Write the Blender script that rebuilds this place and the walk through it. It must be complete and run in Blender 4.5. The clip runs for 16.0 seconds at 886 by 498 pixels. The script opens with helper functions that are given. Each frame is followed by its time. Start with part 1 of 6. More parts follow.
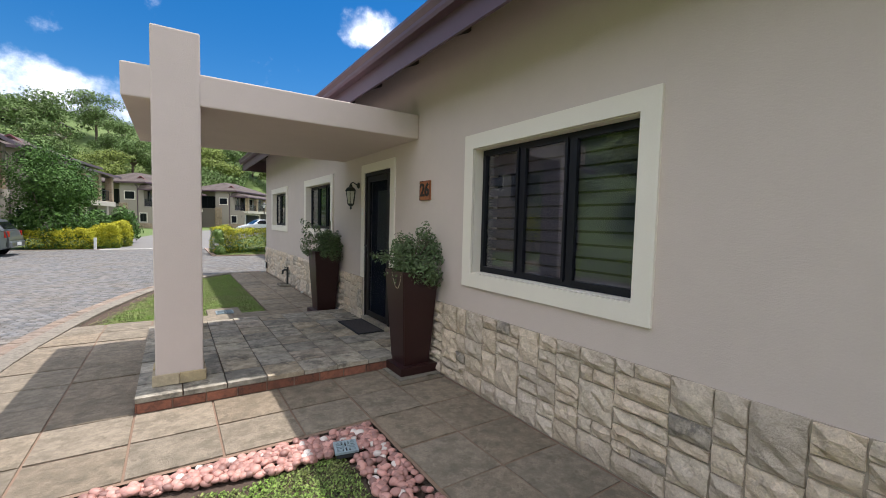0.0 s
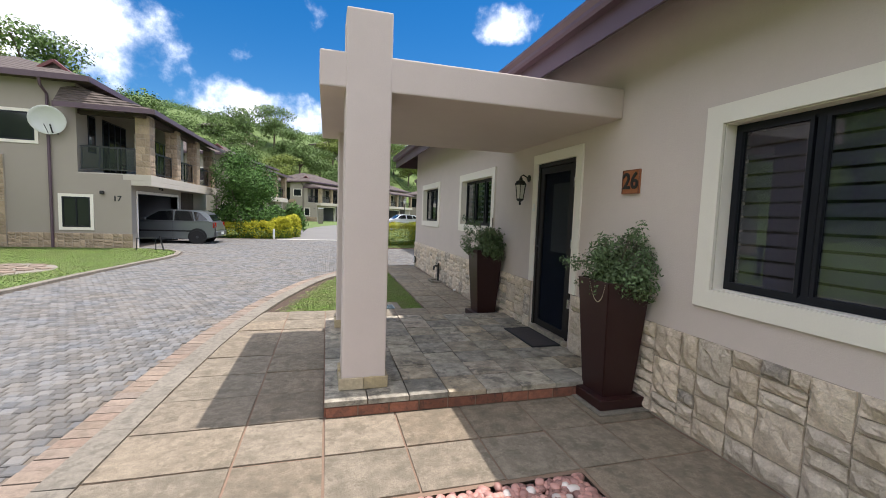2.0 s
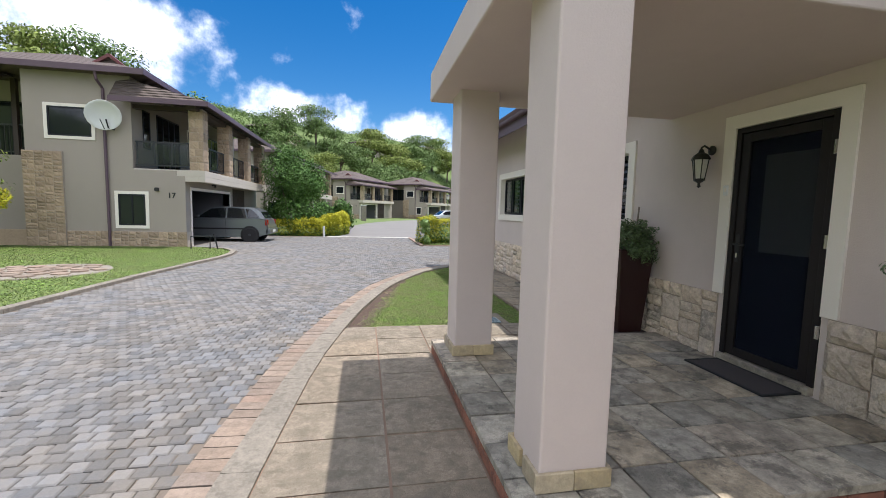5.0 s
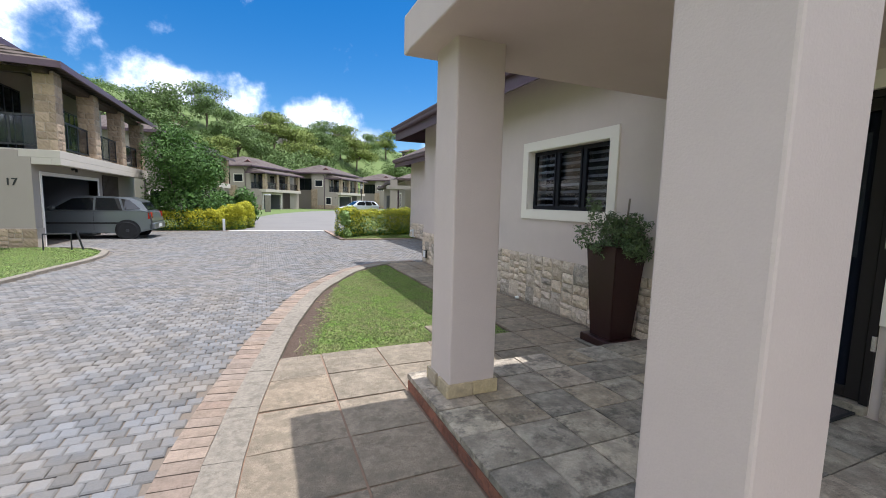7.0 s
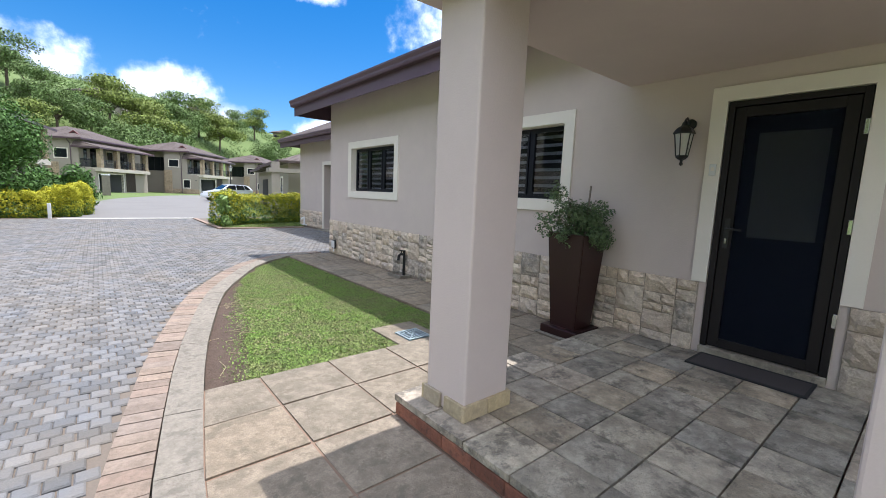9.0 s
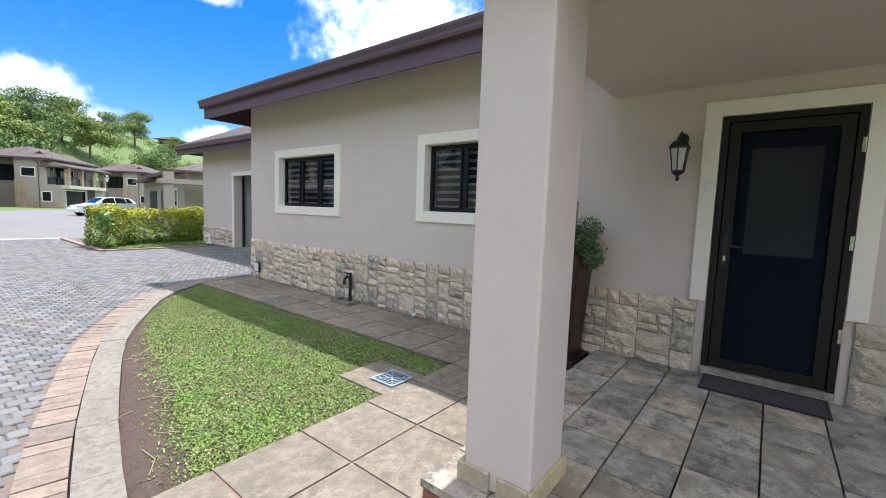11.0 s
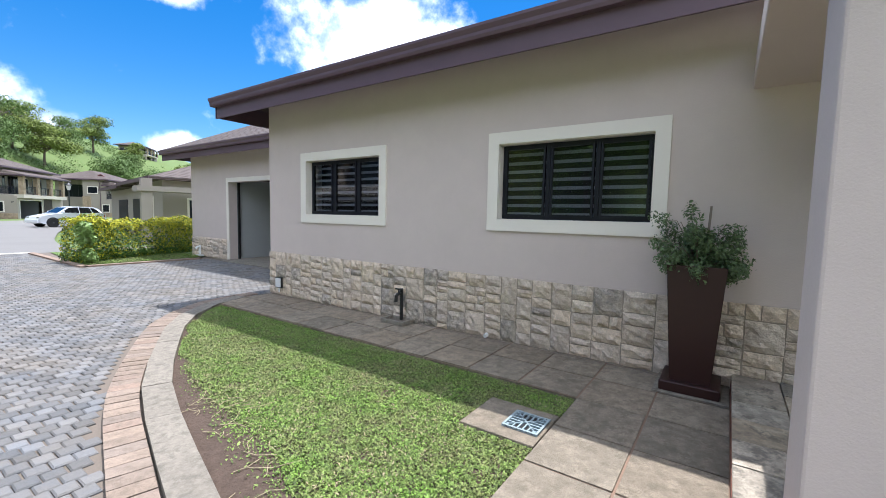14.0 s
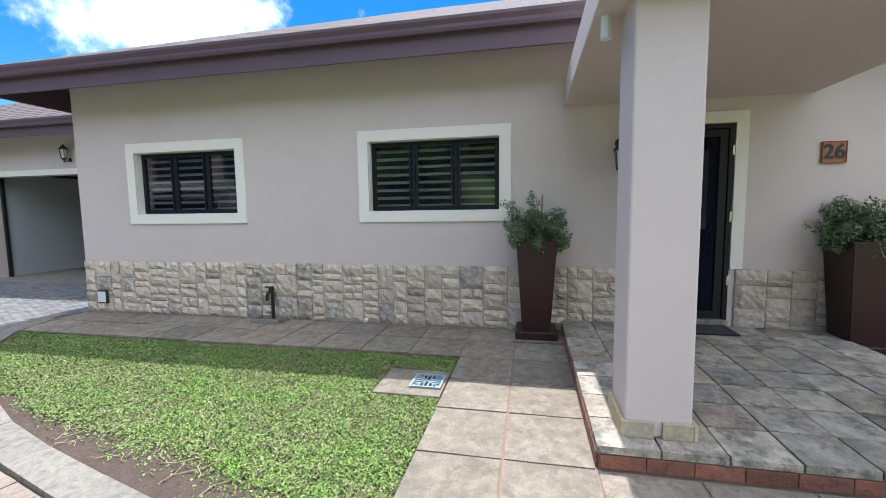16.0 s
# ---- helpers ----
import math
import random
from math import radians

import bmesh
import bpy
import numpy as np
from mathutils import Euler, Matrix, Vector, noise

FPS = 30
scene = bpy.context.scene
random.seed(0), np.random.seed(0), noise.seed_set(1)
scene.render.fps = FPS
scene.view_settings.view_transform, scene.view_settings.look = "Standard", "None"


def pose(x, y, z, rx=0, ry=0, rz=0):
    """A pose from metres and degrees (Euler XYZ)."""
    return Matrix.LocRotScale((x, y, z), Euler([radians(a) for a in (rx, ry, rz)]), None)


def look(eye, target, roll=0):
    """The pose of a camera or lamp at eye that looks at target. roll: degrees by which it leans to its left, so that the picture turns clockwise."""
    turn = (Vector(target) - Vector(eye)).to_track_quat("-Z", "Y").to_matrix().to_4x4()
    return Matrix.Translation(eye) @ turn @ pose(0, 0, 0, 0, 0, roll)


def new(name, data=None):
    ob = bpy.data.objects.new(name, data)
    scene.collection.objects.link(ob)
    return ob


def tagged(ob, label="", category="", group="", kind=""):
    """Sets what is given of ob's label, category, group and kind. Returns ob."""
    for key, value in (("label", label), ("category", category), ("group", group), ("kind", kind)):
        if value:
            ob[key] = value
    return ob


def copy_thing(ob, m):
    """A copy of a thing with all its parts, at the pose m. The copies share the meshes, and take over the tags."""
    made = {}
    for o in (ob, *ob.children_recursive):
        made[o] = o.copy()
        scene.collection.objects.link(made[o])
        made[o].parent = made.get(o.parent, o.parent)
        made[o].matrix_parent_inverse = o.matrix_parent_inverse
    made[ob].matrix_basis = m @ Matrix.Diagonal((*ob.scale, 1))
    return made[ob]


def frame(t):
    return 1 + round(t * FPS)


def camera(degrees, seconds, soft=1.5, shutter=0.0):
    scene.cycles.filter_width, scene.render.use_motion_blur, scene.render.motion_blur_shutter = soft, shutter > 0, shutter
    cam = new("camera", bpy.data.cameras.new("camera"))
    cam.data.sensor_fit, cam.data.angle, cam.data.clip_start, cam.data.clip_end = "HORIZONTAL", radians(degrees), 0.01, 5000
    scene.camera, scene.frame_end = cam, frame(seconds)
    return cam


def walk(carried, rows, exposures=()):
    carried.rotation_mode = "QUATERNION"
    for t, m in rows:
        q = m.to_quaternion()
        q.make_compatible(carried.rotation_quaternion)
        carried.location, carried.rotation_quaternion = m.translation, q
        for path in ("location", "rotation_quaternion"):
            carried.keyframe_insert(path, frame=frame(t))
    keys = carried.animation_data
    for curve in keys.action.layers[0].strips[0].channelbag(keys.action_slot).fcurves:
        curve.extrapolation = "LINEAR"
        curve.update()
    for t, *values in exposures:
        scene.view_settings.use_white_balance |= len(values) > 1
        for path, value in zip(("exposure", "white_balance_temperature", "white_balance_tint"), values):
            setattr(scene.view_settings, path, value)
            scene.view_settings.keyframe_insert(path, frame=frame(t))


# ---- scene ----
cam = camera(93.6, 16.0, soft=0.9)
PATH = [
    (0, (0.053, 0.009, 1.509), (1.143, 1.681, 1.386), 1.4),
    (0.5, (0.054, 0.221, 1.516), (0.963, 1.998, 1.39), 2.0),
    (1, (0.032, 0.416, 1.514), (0.81, 2.253, 1.378), 2.2),
    (1.5, (-0.091, 0.656, 1.51), (0.568, 2.538, 1.362), 2.1),
    (2, (-0.202, 0.807, 1.509), (0.338, 2.726, 1.348), 2.0),
    (2.5, (-0.258, 1.006, 1.494), (0.157, 2.955, 1.325), 1.8),
    (3, (-0.272, 1.286, 1.503), (0.047, 3.253, 1.324), 1.7),
    (3.5, (-0.406, 1.575, 1.469), (-0.131, 3.548, 1.285), 1.8),
    (3.7, (-0.453, 1.683, 1.476), (-0.19, 3.657, 1.288), 1.7),
    (5.8, (-1.037, 2.796, 1.367), (-0.556, 4.729, 1.186), 1.4),
    (6, (-1.047, 2.919, 1.373), (-0.54, 4.844, 1.184), 1.5),
    (6.5, (-1.099, 3.21, 1.393), (-0.475, 5.1, 1.199), 1.5),
    (7, (-1.169, 3.45, 1.411), (-0.387, 5.278, 1.192), 1.4),
    (7.5, (-1.239, 3.648, 1.394), (-0.237, 5.363, 1.16), 1.1),
    (8, (-1.267, 3.858, 1.397), (-0.091, 5.456, 1.139), 1.3),
    (8.5, (-1.367, 4.072, 1.38), (-0.155, 5.64, 1.11), 2.2),
    (9, (-1.559, 4.299, 1.357), (-0.29, 5.824, 1.097), 2.4),
    (9.2, (-1.603, 4.378, 1.362), (-0.303, 5.876, 1.109), 2.4),
    (11.3, (-1.611, 5.254, 1.38), (-0.036, 6.473, 1.195), 2.0),
    (11.5, (-1.613, 5.321, 1.378), (-0.044, 6.547, 1.196), 1.9),
    (12, (-1.616, 5.527, 1.394), (-0.073, 6.788, 1.218), 2.0),
    (12.5, (-1.667, 5.782, 1.37), (-0.153, 7.077, 1.189), 2.1),
    (13, (-1.744, 6.017, 1.371), (-0.233, 7.313, 1.183), 2.1),
    (13.5, (-1.793, 6.216, 1.365), (-0.241, 7.463, 1.181), 1.9),
    (14, (-1.828, 6.422, 1.383), (-0.186, 7.551, 1.221), 1.2),
    (14.5, (-1.899, 6.6, 1.375), (-0.117, 7.499, 1.241), -0.0),
    (15, (-2.024, 6.686, 1.38), (-0.154, 7.384, 1.246), -0.4),
    (15.5, (-2.211, 6.667, 1.36), (-0.299, 7.231, 1.201), -0.3),
    (16, (-2.377, 6.686, 1.355), (-0.428, 7.093, 1.169), -0.8),
]
EXPOSURES = [(0, 1.60, 6250, 15), (1.5, 1.67, 6250, 15), (3.5, 1.55, 6350, 16), (6, 1.66, 6000, 15), (7, 1.66, 6000, 15), (8, 1.76, 6000, 15), (9, 1.86, 5900, 15), (11.5, 2.03, 5850, 15), (13, 1.93, 5800, 14), (14, 1.95, 5800, 14), (15, 2.08, 5750, 14), (16, 2.1, 5650, 13)]
walk(cam, [(t, look(eye, target, roll)) for t, eye, target, roll in PATH], EXPOSURES)

# ---- world, sun, exposure ----
SUN = Vector((0.295, 0.057, 1.0)).normalized()
world = bpy.data.worlds.new("world")
scene.world = world
world.use_nodes = True
wn, wl = world.node_tree.nodes, world.node_tree.links
wn.clear()
sky = wn.new("ShaderNodeTexSky")
sky.sky_type, sky.sun_disc = "NISHITA", False
sky.sun_elevation, sky.sun_rotation = math.asin(SUN.z), math.atan2(SUN.x, SUN.y)
sky.air_density, sky.dust_density, sky.ozone_density = 1.0, 0.3, 2.6


def wmath(op, a, b=None, c=None):
    m = wn.new("ShaderNodeMath")
    m.operation = op
    for k, v in enumerate((a, b, c)):
        if v is None:
            continue
        if isinstance(v, (int, float)):
            m.inputs[k].default_value = v
        else:
            wl.new(v, m.inputs[k])
    return m.outputs[0]


# drifting cumulus: azimuth from north over east, height, width and depth in degrees
CLOUDS = ((-28, 17, 14, 5.6), (-8.5, 10.3, 11.5, 5.0), (7, 9.6, 6, 4.2), (12.5, 8.0, 3.8, 2.6), (23, 7.0, 4, 2.0), (46, 21.5, 16, 7.5), (23, 23.8, 5.2, 2.6), (-60, 18, 18, 10))
coord = wn.new("ShaderNodeTexCoord")
sep = wn.new("ShaderNodeSeparateXYZ")
wl.new(coord.outputs["Generated"], sep.inputs[0])
azim = wmath("MULTIPLY", wmath("ARCTAN2", sep.outputs[0], sep.outputs[1]), 57.2958)
elev = wmath("MULTIPLY", wmath("ARCSINE", sep.outputs[2]), 57.2958)
body = None
for a, e, w, h in CLOUDS:
    u = wmath("POWER", wmath("DIVIDE", wmath("SUBTRACT", azim, a), w), 2.0)
    v = wmath("POWER", wmath("DIVIDE", wmath("SUBTRACT", elev, e), h), 2.0)
    f = wmath("SUBTRACT", 1.0, wmath("SQRT", wmath("ADD", u, v)))
    body = f if body is None else wmath("MAXIMUM", body, f)
# broken cloud over the rest of the sky, unseen, added to brighten shaded walls
big = wn.new("ShaderNodeTexNoise")
big.inputs["Scale"].default_value, big.inputs["Detail"].default_value = 2.2, 3.0
wl.new(coord.outputs["Generated"], big.inputs["Vector"])
away = wmath("MAXIMUM", wmath("DIVIDE", wmath("SUBTRACT", wmath("ABSOLUTE", wmath("SUBTRACT", azim, 20.0)), 85.0), 20.0), wmath("DIVIDE", wmath("SUBTRACT", elev, 42.0), 12.0))
rest = wmath("MULTIPLY", wmath("SUBTRACT", wmath("MULTIPLY", big.outputs["Fac"], 4.0), 0.75), wmath("MINIMUM", wmath("MAXIMUM", away, 0.0), 1.0))
body = wmath("MAXIMUM", body, wmath("SUBTRACT", rest, 0.15))
puff = wn.new("ShaderNodeTexNoise")
puff.inputs["Scale"].default_value, puff.inputs["Detail"].default_value, puff.inputs["Roughness"].default_value = 14.0, 9.0, 0.58
wl.new(coord.outputs["Generated"], puff.inputs["Vector"])
edge = wmath("ADD", body, wmath("MULTIPLY", wmath("SUBTRACT", puff.outputs["Fac"], 0.52), 1.45))
mask = wn.new("ShaderNodeMapRange")
mask.interpolation_type = "SMOOTHSTEP"
mask.inputs["From Min"].default_value, mask.inputs["From Max"].default_value = 0.02, 0.75
wl.new(edge, mask.inputs["Value"])
shade = wn.new("ShaderNodeMapRange")
shade.inputs["From Min"].default_value, shade.inputs["From Max"].default_value = 0.40, 0.68
wl.new(puff.outputs["Fac"], shade.inputs["Value"])
tone = wn.new("ShaderNodeMix")
tone.data_type = "RGBA"
tone.inputs[6].default_value, tone.inputs[7].default_value = (2.8, 3.1, 3.6, 1), (6.4, 6.5, 6.7, 1)
wl.new(shade.outputs[0], tone.inputs[0])
deep = wn.new("ShaderNodeHueSaturation")
deep.inputs["Saturation"].default_value, deep.inputs["Value"].default_value = 1.45, 0.35
wl.new(sky.outputs[0], deep.inputs["Color"])
over = wn.new("ShaderNodeMix")
over.data_type = "RGBA"
wl.new(mask.outputs[0], over.inputs[0])
wl.new(deep.outputs[0], over.inputs[6])
wl.new(tone.outputs[2], over.inputs[7])
bg = wn.new("ShaderNodeBackground")
bg.inputs["Strength"].default_value = 0.12
wout = wn.new("ShaderNodeOutputWorld")
wl.new(over.outputs[2], bg.inputs["Color"])
wl.new(bg.outputs[0], wout.inputs["Surface"])
sun = new("sun", bpy.data.lights.new("sun", "SUN"))
sun.data.energy, sun.data.angle, sun.data.color = 1.85, radians(0.5), (1.0, 0.95, 0.87)
sun.matrix_world = look(SUN * 50, (0, 0, 0))


# ---- materials ----
def mat(name, color, rough=0.8, metal=0.0, grain=0.0, scale=30.0, stain=0.0, stain_scale=1.5, bump=0.0, tint=None, rand=0.0, coat=0.0, spec=0.5, mid=0.0, mid_scale=12.0, light=None, palette=None, flake=0.0, flake_scale=6.0):
    """A surface with fine grain, broad stains, a bump and a variation from piece to piece."""
    m = bpy.data.materials.new(name)
    m.use_nodes = True
    n, l = m.node_tree.nodes, m.node_tree.links
    b = n["Principled BSDF"]
    b.inputs["Roughness"].default_value, b.inputs["Metallic"].default_value = rough, metal
    b.inputs["Coat Weight"].default_value = coat
    b.inputs["Specular IOR Level"].default_value = spec
    geo = n.new("ShaderNodeNewGeometry")
    pos = geo.outputs["Position"]
    col = n.new("ShaderNodeRGB")
    col.outputs[0].default_value = (*color, 1)
    cur = col.outputs[0]
    if palette:
        # every piece takes its own shade and its own stretch of grain
        own = n.new("ShaderNodeObjectInfo")
        shift = n.new("ShaderNodeVectorMath")
        shift.operation = "SCALE"
        shift.inputs[0].default_value = (41.0, 67.0, 23.0)
        l.new(own.outputs["Random"], shift.inputs["Scale"])
        moved = n.new("ShaderNodeVectorMath")
        l.new(pos, moved.inputs[0])
        l.new(shift.outputs[0], moved.inputs[1])
        pos = moved.outputs[0]
        spin = n.new("ShaderNodeMath")
        spin.operation = "MULTIPLY"
        spin.inputs[1].default_value = 7.31
        l.new(own.outputs["Random"], spin.inputs[0])
        wrap = n.new("ShaderNodeMath")
        wrap.operation = "FRACT"
        l.new(spin.outputs[0], wrap.inputs[0])
        shades = n.new("ShaderNodeValToRGB")
        for k, c in enumerate(palette):
            stop = shades.color_ramp.elements[k] if k < 2 else shades.color_ramp.elements.new(1.0)
            stop.color = (*c, 1)
        for k in range(len(palette)):
            shades.color_ramp.elements[k].position = k / (len(palette) - 1)
        for k, c in enumerate(palette):
            shades.color_ramp.elements[k].color = (*c, 1)
        l.new(wrap.outputs[0], shades.inputs[0])
        cur = shades.outputs[0]
    second = tint or tuple(c * 0.55 for c in color)

    def blend(fac, other):
        nonlocal cur
        mx = n.new("ShaderNodeMix")
        mx.data_type = "RGBA"
        l.new(fac, mx.inputs[0])
        l.new(cur, mx.inputs[6])
        if isinstance(other, tuple):
            mx.inputs[7].default_value = (*other, 1)
        else:
            l.new(other, mx.inputs[7])
        cur = mx.outputs[2]

    def ramp(src, lo, hi, amount):
        r = n.new("ShaderNodeMapRange")
        r.inputs["From Min"].default_value, r.inputs["From Max"].default_value = lo, hi
        r.inputs["To Min"].default_value, r.inputs["To Max"].default_value = 0.0, amount
        l.new(src, r.inputs["Value"])
        return r.outputs[0]

    def noisy(sc, detail=4.0, rough_=0.6):
        t = n.new("ShaderNodeTexNoise")
        t.inputs["Scale"].default_value, t.inputs["Detail"].default_value, t.inputs["Roughness"].default_value = sc, detail, rough_
        l.new(pos, t.inputs["Vector"])
        return t.outputs["Fac"]

    if stain:
        blend(ramp(noisy(stain_scale, 6.0, 0.65), 0.45, 0.75, stain), second)
    if mid:
        blotch = noisy(mid_scale, 8.0, 0.7)
        blend(ramp(blotch, 0.42, 0.66, mid), second)
        blend(ramp(blotch, 0.50, 0.30, mid * 0.7), light or tuple(min(0.9, c * 1.35) for c in color))
    if flake:
        blend(ramp(noisy(flake_scale, 12.0, 0.74), 0.52, 0.60, flake), second)
    fine = noisy(scale)
    if grain:
        blend(ramp(fine, 0.35, 0.7, grain), tuple(c * 0.6 for c in color))
    if rand:
        info = n.new("ShaderNodeObjectInfo")
        add = n.new("ShaderNodeMath")
        add.operation = "ADD"
        l.new(info.outputs["Random"], add.inputs[0])
        l.new(geo.outputs["Random Per Island"], add.inputs[1])
        fr = n.new("ShaderNodeMath")
        fr.operation = "FRACT"
        l.new(add.outputs[0], fr.inputs[0])
        hsv = n.new("ShaderNodeHueSaturation")
        mr = n.new("ShaderNodeMapRange")
        mr.inputs["To Min"].default_value, mr.inputs["To Max"].default_value = 1 - rand, 1 + rand
        l.new(fr.outputs[0], mr.inputs["Value"])
        l.new(mr.outputs[0], hsv.inputs["Value"])
        l.new(cur, hsv.inputs["Color"])
        cur = hsv.outputs[0]
        m["rand"] = 1
    l.new(cur, b.inputs["Base Color"])
    if bump:
        bp = n.new("ShaderNodeBump")
        bp.inputs["Strength"].default_value, bp.inputs["Distance"].default_value = bump, 0.01
        if mid:
            both = n.new("ShaderNodeMath")
            both.operation = "MULTIPLY_ADD"
            both.inputs[1].default_value = 2.5
            l.new(blotch, both.inputs[0])
            l.new(fine, both.inputs[2])
            l.new(both.outputs[0], bp.inputs["Height"])
        else:
            l.new(fine, bp.inputs["Height"])
        l.new(bp.outputs[0], b.inputs["Normal"])
    return m


M_WALL = mat("painted_plaster", (0.585, 0.497, 0.444), 0.85, grain=0.06, scale=120, stain=0.14, stain_scale=0.6, bump=0.2, mid=0.05, mid_scale=4)
M_TRIM = mat("cream_paint", (0.78, 0.72, 0.625), 0.7, grain=0.05, scale=90, stain=0.08, bump=0.08)
M_SOFFIT = mat("soffit_paint", (0.50, 0.43, 0.35), 0.85, grain=0.05, scale=80, stain=0.1)
M_FASCIA = mat("purple_brown_gutter", (0.10, 0.06, 0.075), 0.45, stain=0.25, stain_scale=2)
M_TIMBER = mat("dark_stained_timber", (0.05, 0.032, 0.025), 0.6, grain=0.4, scale=40)
M_TILE = mat("roof_tile", (0.115, 0.088, 0.075), 0.8, grain=0.3, scale=25, stain=0.4, stain_scale=1.2, rand=0.2)
M_STONE = mat("sandstone", (0.63, 0.515, 0.395), 0.9, grain=0.4, scale=70, stain=0.25, stain_scale=7, bump=1.0, tint=(0.36, 0.28, 0.21), rand=0.12, mid=0.4, mid_scale=18, spec=0.3, palette=((0.73, 0.61, 0.48), (0.77, 0.63, 0.47), (0.67, 0.575, 0.47), (0.80, 0.685, 0.545)), flake=0.3, flake_scale=14)
M_MORTAR = mat("mortar", (0.42, 0.36, 0.29), 0.95, grain=0.3, scale=60, bump=0.3)
M_SLAB = mat("concrete_slab", (0.33, 0.272, 0.20), 0.9, grain=0.7, scale=130, stain=0.55, stain_scale=1.5, bump=0.9, tint=(0.135, 0.116, 0.082), rand=0.10, mid=0.65, mid_scale=11, spec=0.3, palette=((0.33, 0.272, 0.20), (0.35, 0.275, 0.19), (0.29, 0.25, 0.19), (0.37, 0.305, 0.225)), flake=0.65, flake_scale=9)
M_SLATE = mat("slate_tile", (0.40, 0.36, 0.29), 0.7, grain=0.4, scale=55, stain=0.6, stain_scale=2.4, bump=1.0, tint=(0.085, 0.078, 0.064), rand=0.14, mid=0.6, mid_scale=8, light=(0.60, 0.54, 0.43), spec=0.3, palette=((0.49, 0.43, 0.32), (0.54, 0.43, 0.285), (0.28, 0.26, 0.215), (0.58, 0.505, 0.375), (0.40, 0.37, 0.305), (0.50, 0.41, 0.305)), flake=0.75, flake_scale=5)
M_BRICK = mat("red_brick", (0.26, 0.10, 0.058), 0.9, grain=0.4, scale=60, stain=0.5, stain_scale=9, bump=0.5, tint=(0.055, 0.036, 0.03), flake=0.6, flake_scale=12, rand=0.3, mid=0.3, mid_scale=16)
M_EDGE = mat("edging_brick", (0.30, 0.235, 0.175), 0.9, grain=0.4, scale=70, stain=0.4, stain_scale=5, bump=0.6, rand=0.14, mid=0.4, mid_scale=14, spec=0.3, palette=((0.275, 0.215, 0.168), (0.31, 0.235, 0.175), (0.24, 0.195, 0.16), (0.285, 0.20, 0.15)), flake=0.4, flake_scale=14)
M_PAVER = mat("paver_block", (0.165, 0.163, 0.158), 0.85, grain=0.35, scale=90, stain=0.6, stain_scale=0.8, bump=0.5, tint=(0.20, 0.165, 0.12), rand=0.27, mid=0.35, mid_scale=2.5, light=(0.13, 0.155, 0.19), spec=0.35)
M_KERB = mat("kerb_concrete", (0.265, 0.235, 0.188), 0.9, flake=0.55, flake_scale=10, grain=0.35, scale=90, stain=0.45, stain_scale=2.5, bump=0.6, mid=0.45, mid_scale=20, rand=0.08, spec=0.3)
M_SAND = mat("joint_sand", (0.16, 0.13, 0.10), 0.95, grain=0.4, scale=80)
M_SOIL = mat("soil", (0.115, 0.082, 0.062), 0.95, grain=0.5, scale=60, bump=1.0, mid=0.5, mid_scale=18, spec=0.2)
M_GRASS = mat("grass_blades", (0.145, 0.235, 0.042), 0.65, grain=0.25, scale=9, stain=0.75, stain_scale=5, tint=(0.20, 0.175, 0.085), flake=0.45, flake_scale=14, rand=0.68, spec=0.3, mid=0.5, mid_scale=1.3, light=(0.21, 0.34, 0.05))
M_TURF = mat("turf", (0.11, 0.175, 0.04), 0.95, grain=0.5, scale=30, stain=0.5, stain_scale=0.7, tint=(0.17, 0.17, 0.06), bump=0.8, mid=0.4, mid_scale=6)
M_ASPHALT = mat("asphalt", (0.19, 0.18, 0.165), 0.9, grain=0.3, scale=40, stain=0.3, stain_scale=0.4)
M_ALU = mat("black_aluminium", (0.010, 0.011, 0.016), 0.4, spec=0.25)
M_DOOR = mat("black_door", (0.016, 0.013, 0.013), 0.5, grain=0.1, spec=0.25)
M_PLANTER = mat("brown_planter", (0.030, 0.0105, 0.0095), 0.38, grain=0.15, scale=20, stain=0.25, stain_scale=3, spec=0.4)
M_IRON = mat("black_iron", (0.015, 0.015, 0.015), 0.5)
M_LEAF = mat("leaf_grey_green", (0.105, 0.155, 0.065), 0.6, grain=0.2, scale=20, rand=0.5, spec=0.35)
M_BUSH = mat("leaf_green", (0.07, 0.145, 0.028), 0.6, grain=0.2, scale=8, rand=0.45, spec=0.2)
M_YELLOW = mat("leaf_yellow", (0.40, 0.39, 0.015), 0.6, grain=0.2, scale=8, rand=0.25, spec=0.25)
M_TREE = mat("tree_leaf", (0.12, 0.185, 0.055), 0.6, spec=0.2, grain=0.2, scale=3, stain=0.4, stain_scale=0.3, tint=(0.13, 0.17, 0.035), rand=0.45)
M_BARK = mat("bark", (0.12, 0.09, 0.065), 0.9, grain=0.4, scale=20, bump=0.5)
M_WHITE = mat("white_plastic", (0.7, 0.7, 0.68), 0.4, stain=0.1, stain_scale=5)
M_PEBBLE = mat("pink_pebble", (0.42, 0.22, 0.18), 0.5, grain=0.25, scale=40, rand=0.45)
M_GRATE = mat("grate_plastic", (0.27, 0.34, 0.36), 0.5, stain=0.2)
M_RUBBER = mat("rubber_mat", (0.05, 0.042, 0.04), 0.9, grain=0.3, scale=150, bump=0.4)
M_GARAGE = mat("garage_door", (0.18, 0.185, 0.19), 0.6, grain=0.08, stain=0.1)
M_CURTAIN = mat("blind_slat", (0.10, 0.097, 0.125), 0.7)
M_SLAT = mat("pale_blind_slat", (0.32, 0.325, 0.35), 0.6)
# near-black colour standing in for the shade of unlit insides
M_DARK = mat("near_black_shade", (0.03, 0.03, 0.032), 0.9)
